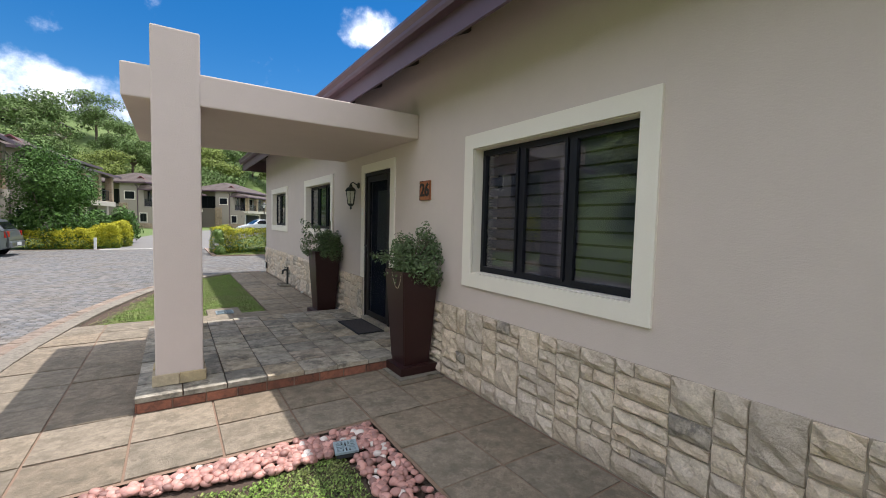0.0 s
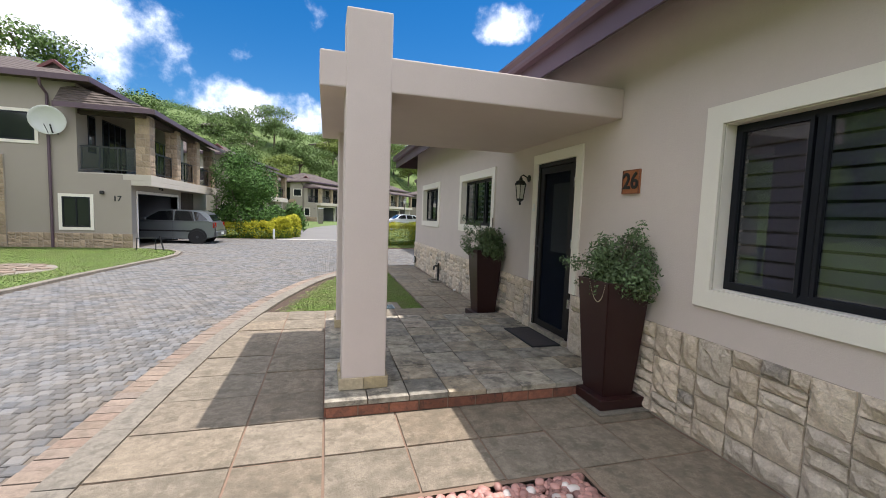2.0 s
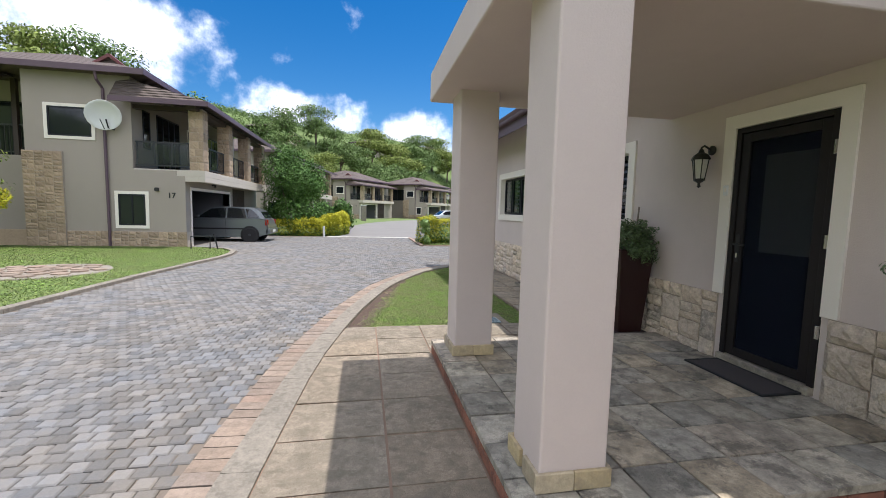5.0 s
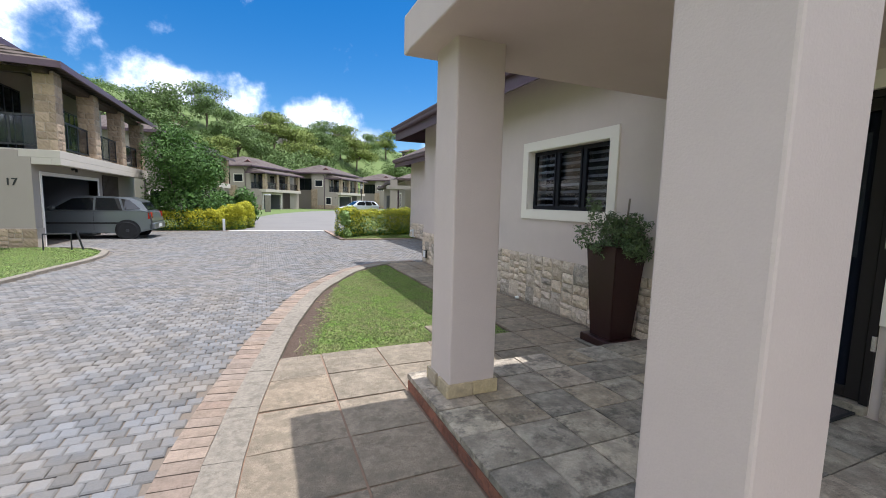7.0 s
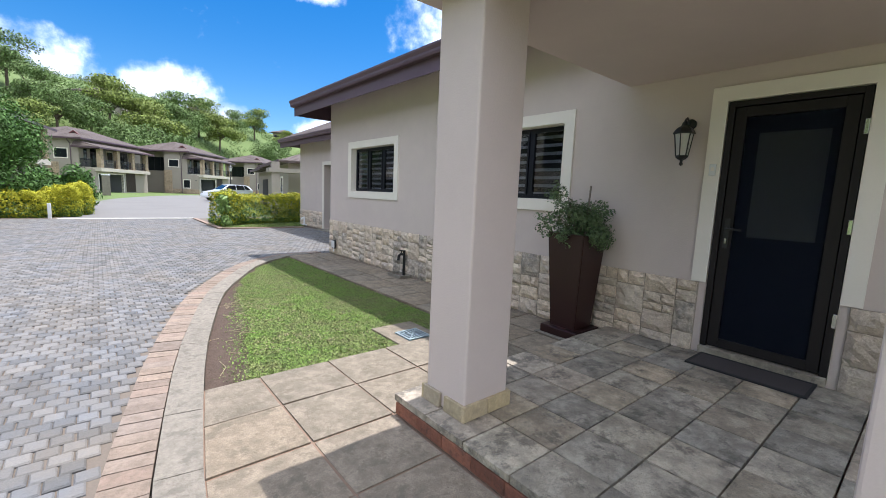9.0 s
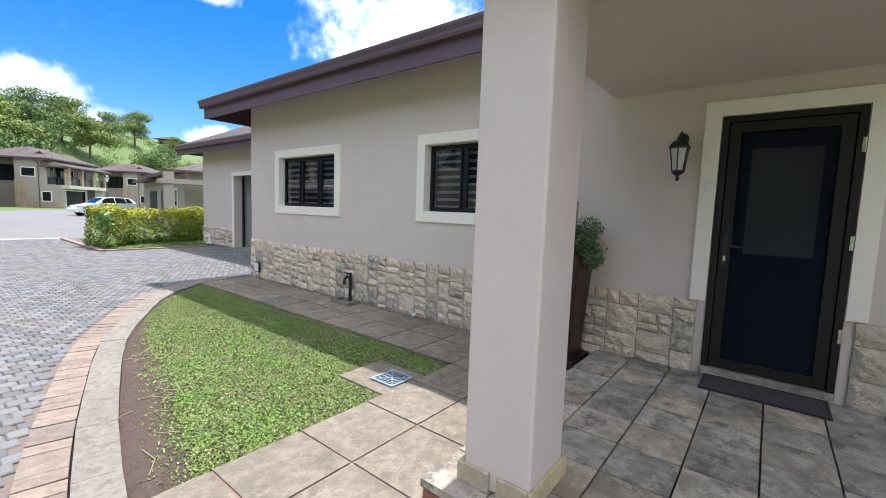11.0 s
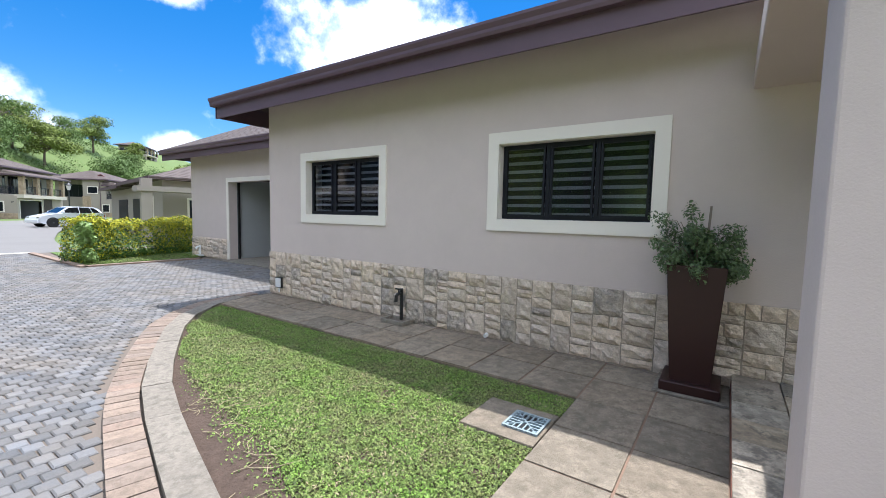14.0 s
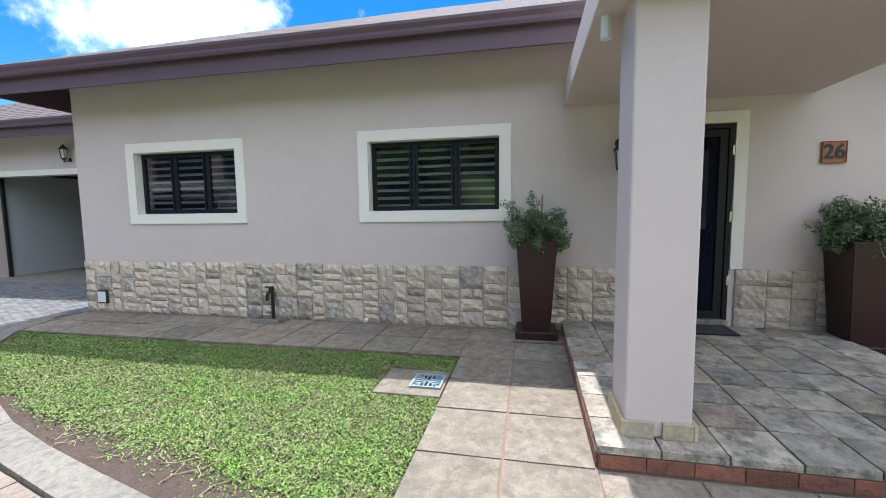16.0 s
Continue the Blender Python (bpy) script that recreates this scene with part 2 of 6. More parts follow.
M_PLAQUE = mat("copper_plaque", (0.34, 0.12, 0.045), 0.5, grain=0.4, scale=30)
M_CARGREY = mat("grey_car_paint", (0.17, 0.185, 0.19), 0.3, metal=0.5, coat=0.6)
M_CARWHITE = mat("white_car_paint", (0.75, 0.77, 0.80), 0.3, coat=0.6)
M_TYRE = mat("tyre", (0.018, 0.018, 0.018), 0.85)
M_RIM = mat("dark_rim", (0.06, 0.06, 0.065), 0.35, metal=0.7)
M_RED = mat("red_lens", (0.35, 0.015, 0.01), 0.25)
M_CHROME = mat("chrome", (0.6, 0.6, 0.6), 0.25, metal=1.0)

M_STONE2 = mat("lichened_sandstone", (0.54, 0.46, 0.37), 0.9, grain=0.4, scale=50, stain=0.9, stain_scale=9, bump=1.0, tint=(0.15, 0.138, 0.125), flake=0.6, flake_scale=14, rand=0.14, mid=0.35, mid_scale=18)
M_JOINT = mat("red_joint_sand", (0.24, 0.16, 0.11), 0.95, grain=0.4, scale=70)
M_SKIRT = mat("skirting_stone", (0.48, 0.41, 0.28), 0.7, grain=0.3, scale=40, stain=0.4, stain_scale=6, tint=(0.27, 0.22, 0.15), rand=0.15, mid=0.4, mid_scale=22, bump=0.5, palette=((0.48, 0.38, 0.22), (0.44, 0.37, 0.26), (0.52, 0.40, 0.20), (0.34, 0.30, 0.26)), flake=0.3, flake_scale=12)
M_PEBBLE2 = mat("white_pebble", (0.66, 0.58, 0.52), 0.5, grain=0.2, scale=40, rand=0.2)
M_LIME = mat("leaf_lime", (0.16, 0.26, 0.05), 0.55, grain=0.2, scale=8, rand=0.35)
M_TREE2 = mat("tree_leaf_light", (0.17, 0.215, 0.045), 0.6, spec=0.2, grain=0.2, scale=3, rand=0.4)
M_PALE = mat("pale_concrete", (0.50, 0.475, 0.42), 0.9, grain=0.2, scale=60, stain=0.3, stain_scale=3)
M_STRAW = mat("dry_stalk", (0.38, 0.31, 0.19), 0.9, grain=0.2)


def tiled(name, color):
    """Roof tiles as courses across the slope, with a wavy relief."""
    m = mat(name, color, 0.8, grain=0.25, scale=20, stain=0.4, stain_scale=0.8)
    n, l = m.node_tree.nodes, m.node_tree.links
    geo = n.new("ShaderNodeNewGeometry")
    wav = n.new("ShaderNodeTexWave")
    wav.bands_direction = "Z"
    wav.inputs["Scale"].default_value = 3.4
    l.new(geo.outputs["Position"], wav.inputs["Vector"])
    wx = n.new("ShaderNodeTexWave")
    wx.bands_direction = "DIAGONAL"
    wx.inputs["Scale"].default_value = 1.4
    l.new(geo.outputs["Position"], wx.inputs["Vector"])
    ad = n.new("ShaderNodeMath")
    l.new(wav.outputs["Fac"], ad.inputs[0])
    l.new(wx.outputs["Fac"], ad.inputs[1])
    bp = n.new("ShaderNodeBump")
    bp.inputs["Strength"].default_value, bp.inputs["Distance"].default_value = 1.0, 0.04
    l.new(ad.outputs[0], bp.inputs["Height"])
    l.new(bp.outputs[0], n["Principled BSDF"].inputs["Normal"])
    return m


M_ROOF = tiled("far_roof_tile", (0.098, 0.073, 0.06))


def glass_mat(name, tint, rough=0.02):
    m = bpy.data.materials.new(name)
    m.use_nodes = True
    b = m.node_tree.nodes["Principled BSDF"]
    b.inputs["Base Color"].default_value = (*tint, 1)
    b.inputs["Roughness"].default_value = rough
    b.inputs["Transmission Weight"].default_value = 1.0
    b.inputs["IOR"].default_value = 1.62
    return m


M_GLASS = glass_mat("window_glass", (0.60, 0.63, 0.68))
M_CARGLASS = mat("tinted_glass", (0.01, 0.012, 0.014), 0.05, spec=0.8)


# ---- mesh helpers ----
def box(bm, x0, x1, y0, y1, z0, z1):
    v = [bm.verts.new(p) for p in ((x0, y0, z0), (x1, y0, z0), (x1, y1, z0), (x0, y1, z0), (x0, y0, z1), (x1, y0, z1), (x1, y1, z1), (x0, y1, z1))]
    for f in ((3, 2, 1, 0), (4, 5, 6, 7), (0, 1, 5, 4), (1, 2, 6, 5), (2, 3, 7, 6), (3, 0, 4, 7)):
        bm.faces.new([v[i] for i in f])
    return v


def boxes(*rows, bevel=0.0):
    bm = bmesh.new()
    for r in rows:
        box(bm, *r)
    if bevel:
        bmesh.ops.bevel(bm, geom=bm.edges[:], offset=bevel, segments=2, affect="EDGES", profile=0.5)
    return bm


def part(name, bm, material, parent=None, label="", smooth=False):
    me = bpy.data.meshes.new(name)
    bm.normal_update()
    bm.to_mesh(me)
    bm.free()
    for mt in material if isinstance(material, (list, tuple)) else [material]:
        me.materials.append(mt)
    if smooth:
        for p in me.polygons:
            p.use_smooth = True
    ob = new(name, me)
    if parent:
        ob.parent = parent
    if label:
        ob["label"] = label
    return ob


def thing(name, label, category, m=None, group="", kind=""):
    ob = new(name)
    ob.empty_display_size = 0.1
    if m is not None:
        ob.matrix_world = m
    return tagged(ob, label, category, group, kind)


def tube(bm, pts, r, seg=8, r1=None):
    """A round tube along points, closed at both ends."""
    pts = [Vector(p) for p in pts]
    rings = []
    for i, p in enumerate(pts):
        d = (pts[min(i + 1, len(pts) - 1)] - pts[max(i - 1, 0)]).normalized()
        a = d.orthogonal().normalized() if i == 0 else (a - d * a.dot(d)).normalized()
        b = d.cross(a)
        rr = r if r1 is None else r + (r1 - r) * i / (len(pts) - 1)
        rings.append([bm.verts.new(p + (a * math.cos(k * 2 * math.pi / seg) + b * math.sin(k * 2 * math.pi / seg)) * rr) for k in range(seg)])
    for q, s in zip(rings, rings[1:]):
        for k in range(seg):
            bm.faces.new((q[k], q[(k + 1) % seg], s[(k + 1) % seg], s[k]))
    bm.faces.new(rings[0][::-1])
    bm.faces.new(rings[-1])


def frustum(bm, cx, cy, z0, z1, w0, w1, d0=None, d1=None):
    d0, d1 = d0 or w0, d1 or w1
    v = [bm.verts.new((cx + sx * w / 2, cy + sy * d / 2, z)) for z, w, d in ((z0, w0, d0), (z1, w1, d1)) for sx, sy in ((-1, -1), (1, -1), (1, 1), (-1, 1))]
    for f in ((3, 2, 1, 0), (4, 5, 6, 7), (0, 1, 5, 4), (1, 2, 6, 5), (2, 3, 7, 6), (3, 0, 4, 7)):
        bm.faces.new([v[i] for i in f])


def lathe(bm, profile, seg=16, cx=0.0, cy=0.0):
    rings = [[bm.verts.new((cx + r * math.cos(k * 2 * math.pi / seg), cy + r * math.sin(k * 2 * math.pi / seg), z)) for k in range(seg)] for r, z in profile]
    for q, s in zip(rings, rings[1:]):
        for k in range(seg):
            bm.faces.new((q[k], q[(k + 1) % seg], s[(k + 1) % seg], s[k]))
    bm.faces.new(rings[0][::-1])
    bm.faces.new(rings[-1])


def wall_cells(lo, hi, z0, z1, openings):
    us = sorted({lo, hi, *[o[0] for o in openings], *[o[1] for o in openings]})
    zs = sorted({z0, z1, *[o[2] for o in openings], *[o[3] for o in openings]})
    us, zs = [u for u in us if lo <= u <= hi], [z for z in zs if z0 <= z <= z1]
    for a, b in zip(us, us[1:]):
        start = None
        for c, d in zip(zs, zs[1:]):
            solid = not any(o[0] <= a and b <= o[1] and o[2] <= c and d <= o[3] for o in openings)
            if solid and start is None:
                start = c
            if not solid and start is not None:
                yield a, b, start, c
                start = None
        if start is not None:
            yield a, b, start, zs[-1]


def wall_along_y(name, x0, x1, y0, y1, z0, z1, openings, material, label):
    bm = bmesh.new()
    for a, b, c, d in wall_cells(y0, y1, z0, z1, openings):
        box(bm, x0, x1, a, b, c, d)
    return tagged(part(name, bm, material), label, "wall", kind="structure")


def curve_points(ctrl, step=0.12):
    """A smooth line through control points in the plan."""
    pts, out = [Vector(p) for p in ctrl], []
    pts = [2 * pts[0] - pts[1], *pts, 2 * pts[-1] - pts[-2]]
    for a, b, c, d in zip(pts, pts[1:], pts[2:], pts[3:]):
        k = max(2, int((c - b).length / step))
        for i in range(k):
            t = i / k
            out.append(0.5 * ((2 * b) + (c - a) * t + (2 * a - 5 * b + 4 * c - d) * t * t + (3 * b - a - 3 * c + d) * t ** 3))
    return out + [pts[-2]]


def resample(pts, step):
    out, acc = [pts[0]], 0.0
    for a, b in zip(pts, pts[1:]):
        seg = (b - a).length
        while acc + seg >= step:
            a = a + (b - a) * ((step - acc) / seg)
            seg, acc = (b - a).length, 0.0
            out.append(a)
        acc += seg
    return out


def offset_line(pts, d):
    out = []
    for i, p in enumerate(pts):
        t = (pts[min(i + 1, len(pts) - 1)] - pts[max(i - 1, 0)]).normalized()
        out.append(p + Vector((-t.y, t.x)) * d)
    return out


# ---- ground ----
def rise(y):
    return 0.004 * max(0.0, min(y, 54.0) - 30)


def hill(x, y):
    d = max(-2 - x, (x + 18) * -0.643 + (y - 35) * 0.766) - 30
    h = 0.85 * max(0.0, d)
    h = 38 * (1 - math.exp(-h / 38)) + rise(y)
    return h * (1 + 0.10 * noise.noise((x * 0.03, y * 0.03, 0.0)))


def ground_sheet():
    axis_x = sorted({*range(-60, 71, 3), *range(-400, -60, 20), *range(80, 420, 20), -3000, -1200, 1200, 3000})
    axis_y = sorted({*range(-30, 181, 3), *range(-400, -30, 30), *range(190, 420, 20), -3000, -1200, 1200, 3000})
    bm = bmesh.new()
    grid = [[bm.verts.new((x, y, -0.13 + hill(x, y))) for x in axis_x] for y in axis_y]
    for a, b in zip(grid, grid[1:]):
        for i in range(len(a) - 1):
            bm.faces.new((a[i], a[i + 1], b[i + 1], b[i]))
    return tagged(part("ground", bm, M_TURF, smooth=True), "green grassy ground rising to a hillside", "ground", kind="structure")


ground = ground_sheet()

KERB = curve_points([(-1.75, -14), (-1.58, 0), (-1.45, 3.7), (-1.34, 5.4), (-1.25, 6.3), (-1.08, 7.3), (-0.92, 8.1), (-0.70, 8.95), (-0.39, 10.0), (0.05, 10.95), (0.68, 12.05), (1.45, 12.70), (2.28, 12.86)])
BRICK_OUT = offset_line(KERB, 0.425)
FAR = curve_points([(-5.9, -14), (-5.55, 6), (-5.45, 8.6), (-5.35, 9.8), (-5.2, 11.5), (-4.9, 13.7), (-4.7, 15.4), (-5.0, 16.9), (-5.7, 17.6), (-6.8, 17.9)])
Z_ROAD, Z_GRASS = -0.05, -0.02


def x_on(line, y):
    for a, b in zip(line, line[1:]):
        if a.y <= y <= b.y:
            return a.x + (b.x - a.x) * (y - a.y) / max(1e-6, b.y - a.y)
    return None


def sheet(name, outline, z, material, label, category, holes=()):
    bm = bmesh.new()
    top = [bm.verts.new((p[0], p[1], z)) for p in outline]
    bm.faces.new(top)
    bmesh.ops.triangulate(bm, faces=bm.faces[:])
    bmesh.ops.recalc_face_normals(bm, faces=bm.faces[:])
    if sum(f.normal.z for f in bm.faces) < 0:
        bmesh.ops.reverse_faces(bm, faces=bm.faces[:])
    return tagged(part(name, bm, material), label, category, kind="structure")


# bed of the paved road, the driveway and the asphalt beyond the strip
road = sheet("road", [(-9, -14), (14, -14), (14, 12), (9, 25), (-9, 25)], -0.064, M_SAND, "grey block-paved road with sandy joints", "road")


def asphalt_strip():
    mid = curve_points([(0.0, 24.3), (0.6, 32), (3.5, 45), (9, 57), (20, 68), (40, 78), (70, 86)], 1.5)
    bm = bmesh.new()
    rows = []
    for i, p in enumerate(mid):
        t = (mid[min(i + 1, len(mid) - 1)] - mid[max(i - 1, 0)]).normalized()
        n = Vector((-t.y, t.x))
        w = 2.6 + 1.2 * min(1.0, i / 12)
        rows.append([bm.verts.new((q.x, q.y, -0.06 + rise(q.y))) for q in (p + n * w, p - n * w)])
    for a, b in zip(rows, rows[1:]):
        bm.faces.new((a[0], a[1], b[1], b[0]))
    bmesh.ops.recalc_face_normals(bm, faces=bm.faces[:])
    return tagged(part("road_beyond", bm, M_ASPHALT), "pale grey asphalt road beyond the paving", "road", kind="structure")


asphalt_strip()


# ---- the house with the number 26 ----
XW, XB = 2.33, 2.56                      # outer and inner face of the street wall
W1, W2, W3 = (1.435, 3.015, 1.068, 2.178), (7.015, 8.555, 1.35, 2.165), (10.335, 11.87, 1.35, 2.165)
DOOR = (4.695, 5.515, 0.13, 2.178)
wall_street = wall_along_y("wall_west", XW, XB, -6.0, 12.85, -0.1, 3.46, [W1, W2, W3, DOOR], M_WALL, "taupe painted plaster wall over a sandstone base")
wall_end = tagged(part("wall_north", boxes((XB, 4.6, 12.62, 12.85, -0.1, 3.46)), M_WALL), "taupe plaster end wall", "wall", kind="structure")
GAR = (13.7, 18.36, -0.05, 2.20)
wall_garage = wall_along_y("wall_garage", 4.6, 4.83, 12.85, 20.6, -0.15, 3.46, [GAR], M_WALL, "taupe plaster garage wing wall", )
tagged(part("wall_garage_end", boxes((4.83, 11, 20.37, 20.6, -0.15, 3.22)), M_WALL), "taupe plaster garage end wall", "wall", kind="structure")
tagged(part("wall_east", boxes((11, 11.2, -6, 20.6, -0.15, 3.22)), M_WALL), "plain taupe plaster back wall", "wall", kind="structure")
tagged(part("wall_south", boxes((XB, 11, -6, -5.8, -0.15, 3.22)), M_WALL), "plain taupe plaster end wall", "wall", kind="structure")
tagged(part("ceiling", boxes((XB, 11, -5.8, 12.62, 2.7, 2.8), (4.83, 11, 12.62, 20.37, 2.7, 2.8)), M_TRIM), "plain ceiling inside the house", "ceiling", kind="structure")
# unseen floor; the room's darkness is put into its colour
tagged(part("floor", boxes((XB, 11, -5.8, 12.62, -0.05, 0.1), (4.83, 11, 12.62, 13.3, -0.05, 0.0), (4.83, 11, 18.5, 20.37, -0.05, 0.0)), M_DARK), "floor inside the house, coloured near-black for an unlit room", "floor", kind="structure")


def roof(name, x_eave, y0, y1, z, pitch, x_ridge, label):
    """Hipped roof in tile courses over a street eave."""
    top = thing(name, label, "roof", kind="structure")
    bm = bmesh.new()
    rise = math.tan(radians(pitch))
    zr, w = z + (x_ridge - x_eave) * rise, x_ridge - x_eave
    a, b = (x_eave, y0, z), (x_eave, y1, z)
    c, d = (x_ridge, y1 - w, zr), (x_ridge, y0, zr)
    e = (x_ridge + w, y1, z)
    for tri in ((a, b, c, d), (b, e, c)):
        lo = [bm.verts.new(p) for p in tri]
        hi = [bm.verts.new((p[0], p[1], p[2] + 0.05)) for p in tri]
        bm.faces.new(lo[::-1])
        bm.faces.new(hi)
        for k in range(len(lo)):
            bm.faces.new((lo[k], lo[(k + 1) % len(lo)], hi[(k + 1) % len(lo)], hi[k]))
    bmesh.ops.recalc_face_normals(bm, faces=bm.faces[:])
    part("roof_tiles", bm, M_ROOF, top)
    return top


main_roof = roof("roof_main", 1.74, -6.6, 13.55, 3.17, 26, 6.6, "brown tiled hipped roof with purple-brown gutter")
wing_roof = roof("roof_garage", 4.0, 13.7, 21.3, 3.17, 26, 7.8, "brown tiled roof of the garage wing")


def eave(x, y0, y1, z0, z1, parent):
    bm = bmesh.new()
    box(bm, x + 0.07, x + 0.095, y0, y1, z0, z1 - 0.02)
    part("fascia", bm, M_FASCIA, parent)
    bm = bmesh.new()
    prof = ((0.065, 0.0), (-0.02, 0.0), (-0.03, 0.03), (-0.03, 0.06), (-0.055, 0.10), (-0.055, 0.125), (-0.04, 0.125), (0.065, 0.115))
    rows = [[bm.verts.new((x + 0.02 + px, y, z1 - 0.125 + pz)) for px, pz in prof] for y in (y0 - 0.03, y1 + 0.03)]
    for k in range(len(prof)):
        q = (k + 1) % len(prof)
        bm.faces.new((rows[0][k], rows[0][q], rows[1][q], rows[1][k]))
    bm.faces.new(rows[0])
    bm.faces.new(rows[1][::-1])
    bmesh.ops.recalc_face_normals(bm, faces=bm.faces[:])
    part("gutter", bm, M_FASCIA, parent, "purple-brown metal gutter")


eave(1.74, -6.6, 13.55, 2.895, 3.20, main_roof)
eave(4.0, 13.9, 21.3, 2.90, 3.20, wing_roof)
part("fascia", boxes((1.81, 4.2, 13.50, 13.525, 2.90, 3.18)), M_FASCIA, main_roof)
part("fascia", boxes((4.07, 9.0, 21.25, 21.275, 2.97, 3.18)), M_FASCIA, wing_roof)
def rafter(x, y, parent):
    bm = boxes((0, 0.62, -0.028, 0.028, 0, 0.12))
    for v in bm.verts:
        v.co.z += v.co.x * 0.45
    ob = part("rafter", bm, M_TIMBER, parent)
    ob.location = (x, y, 3.02)


y = -5.4
while y < 13.4:
    rafter(1.84, y, main_roof)
    y += 0.95
y = 14.2
while y < 21.2:
    rafter(4.10, y, wing_roof)
    y += 0.95


# ---- canopy and plinth ----
porch = thing("porch_canopy", "taupe plastered porch canopy slab on square pillars", "canopy", pose(0, 0, 0))
part("slab", boxes((-0.265, XW - 0.002, 4.036, 6.34, 2.42, 2.68), bevel=0.012), M_WALL, porch)
for y0 in (4.03, 5.845):
    p = part("pillar", boxes((-0.077, 0.263, y0, y0 + 0.335, 0.13, 3.0), bevel=0.012), M_WALL, porch)
plinth = tagged(part("porch_floor", boxes((-0.19, XW, 3.85, 6.325, -0.08, 0.085)), M_JOINT), "raised porch floor of slate tiles with brick edge", "floor", kind="structure")


# ---- windows and door ----
def window(name, o, panes, label, slat=0.034, blind=None):
    y0, y1, z0, z1 = o
    w = thing(name, label, "window", kind="structure")
    t, pr = 0.125, 0.022
    X0 = XW - pr
    part("surround", boxes((X0, XW + 0.004, y0 - t, y1 + t, z1, z1 + t), (X0, XW + 0.004, y0 - t, y1 + t, z0 - t, z0), (X0, XW + 0.004, y0 - t, y0, z0, z1), (X0, XW + 0.004, y1, y1 + t, z0, z1)), M_TRIM, w, "cream painted plaster surround")
    part("reveal", boxes((XW + 0.004, XB - 0.1, y0, y1, z0, z0 + 0.006), (XW + 0.004, XB - 0.1, y0, y1, z1 - 0.006, z1), (XW + 0.004, XB - 0.1, y0, y0 + 0.006, z0 + 0.006, z1 - 0.006), (XW + 0.004, XB - 0.1, y1 - 0.006, y1, z0 + 0.006, z1 - 0.006)), M_TRIM, w)
    f = 0.042
    fx0, fx1 = XW + 0.09, XW + 0.14
    a, b, c, d = y0 + 0.008, y1 - 0.008, z0 + 0.008, z1 - 0.008
    bars = [(fx0, fx1, a, b, c, c + f), (fx0, fx1, a, b, d - f, d), (fx0, fx1, a, a + f, c + f, d - f), (fx0, fx1, b - f, b, c + f, d - f)]
    splits = [a + (b - a) * s for s in panes]
    for s in splits:
        bars.append((fx0, fx1, s - 0.02, s + 0.02, c + f, d - f))
    part("window_frame", boxes(*bars), M_ALU, w, "black aluminium frame")
    edges = [a, *splits, b]
    for i, (p, q) in enumerate(zip(edges, edges[1:])):
        sash = 0.022
        part("sash", boxes((fx0 - 0.012, fx0 + 0.02, p + 0.03, q - 0.03, c + 0.03, c + 0.03 + sash), (fx0 - 0.012, fx0 + 0.02, p + 0.03, q - 0.03, d - 0.03 - sash, d - 0.03), (fx0 - 0.012, fx0 + 0.02, p + 0.03, p + 0.03 + sash, c + 0.052, d - 0.052), (fx0 - 0.012, fx0 + 0.02, q - 0.03 - sash, q - 0.03, c + 0.052, d - 0.052)), M_ALU, w)
        g = part("pane", boxes((fx0 + 0.008, fx0 + 0.014, p + 0.03, q - 0.03, c + 0.03, d - 0.03)), M_GLASS, w)
        g.visible_shadow = False
    z = c + 0.04
    while z < d - 0.03:
        part("blind_slat", boxes((XB - 0.075, XB - 0.069, a, b, z, z + slat)), blind or M_SLAT, w)
        z += 0.092
    # added near-black sheet close behind the blind, in place of the room's shade
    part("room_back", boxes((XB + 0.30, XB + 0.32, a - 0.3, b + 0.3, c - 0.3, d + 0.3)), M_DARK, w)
    return w


window("window_1", W1, (0.36, 0.68), "wide black aluminium window with cream surround and slatted blind", 0.074, M_CURTAIN)
window("window_2", W2, (0.33, 0.66), "black aluminium window with cream surround and slatted blind")
window("window_3", W3, (0.33, 0.66), "smaller black aluminium window with cream surround and slatted blind")


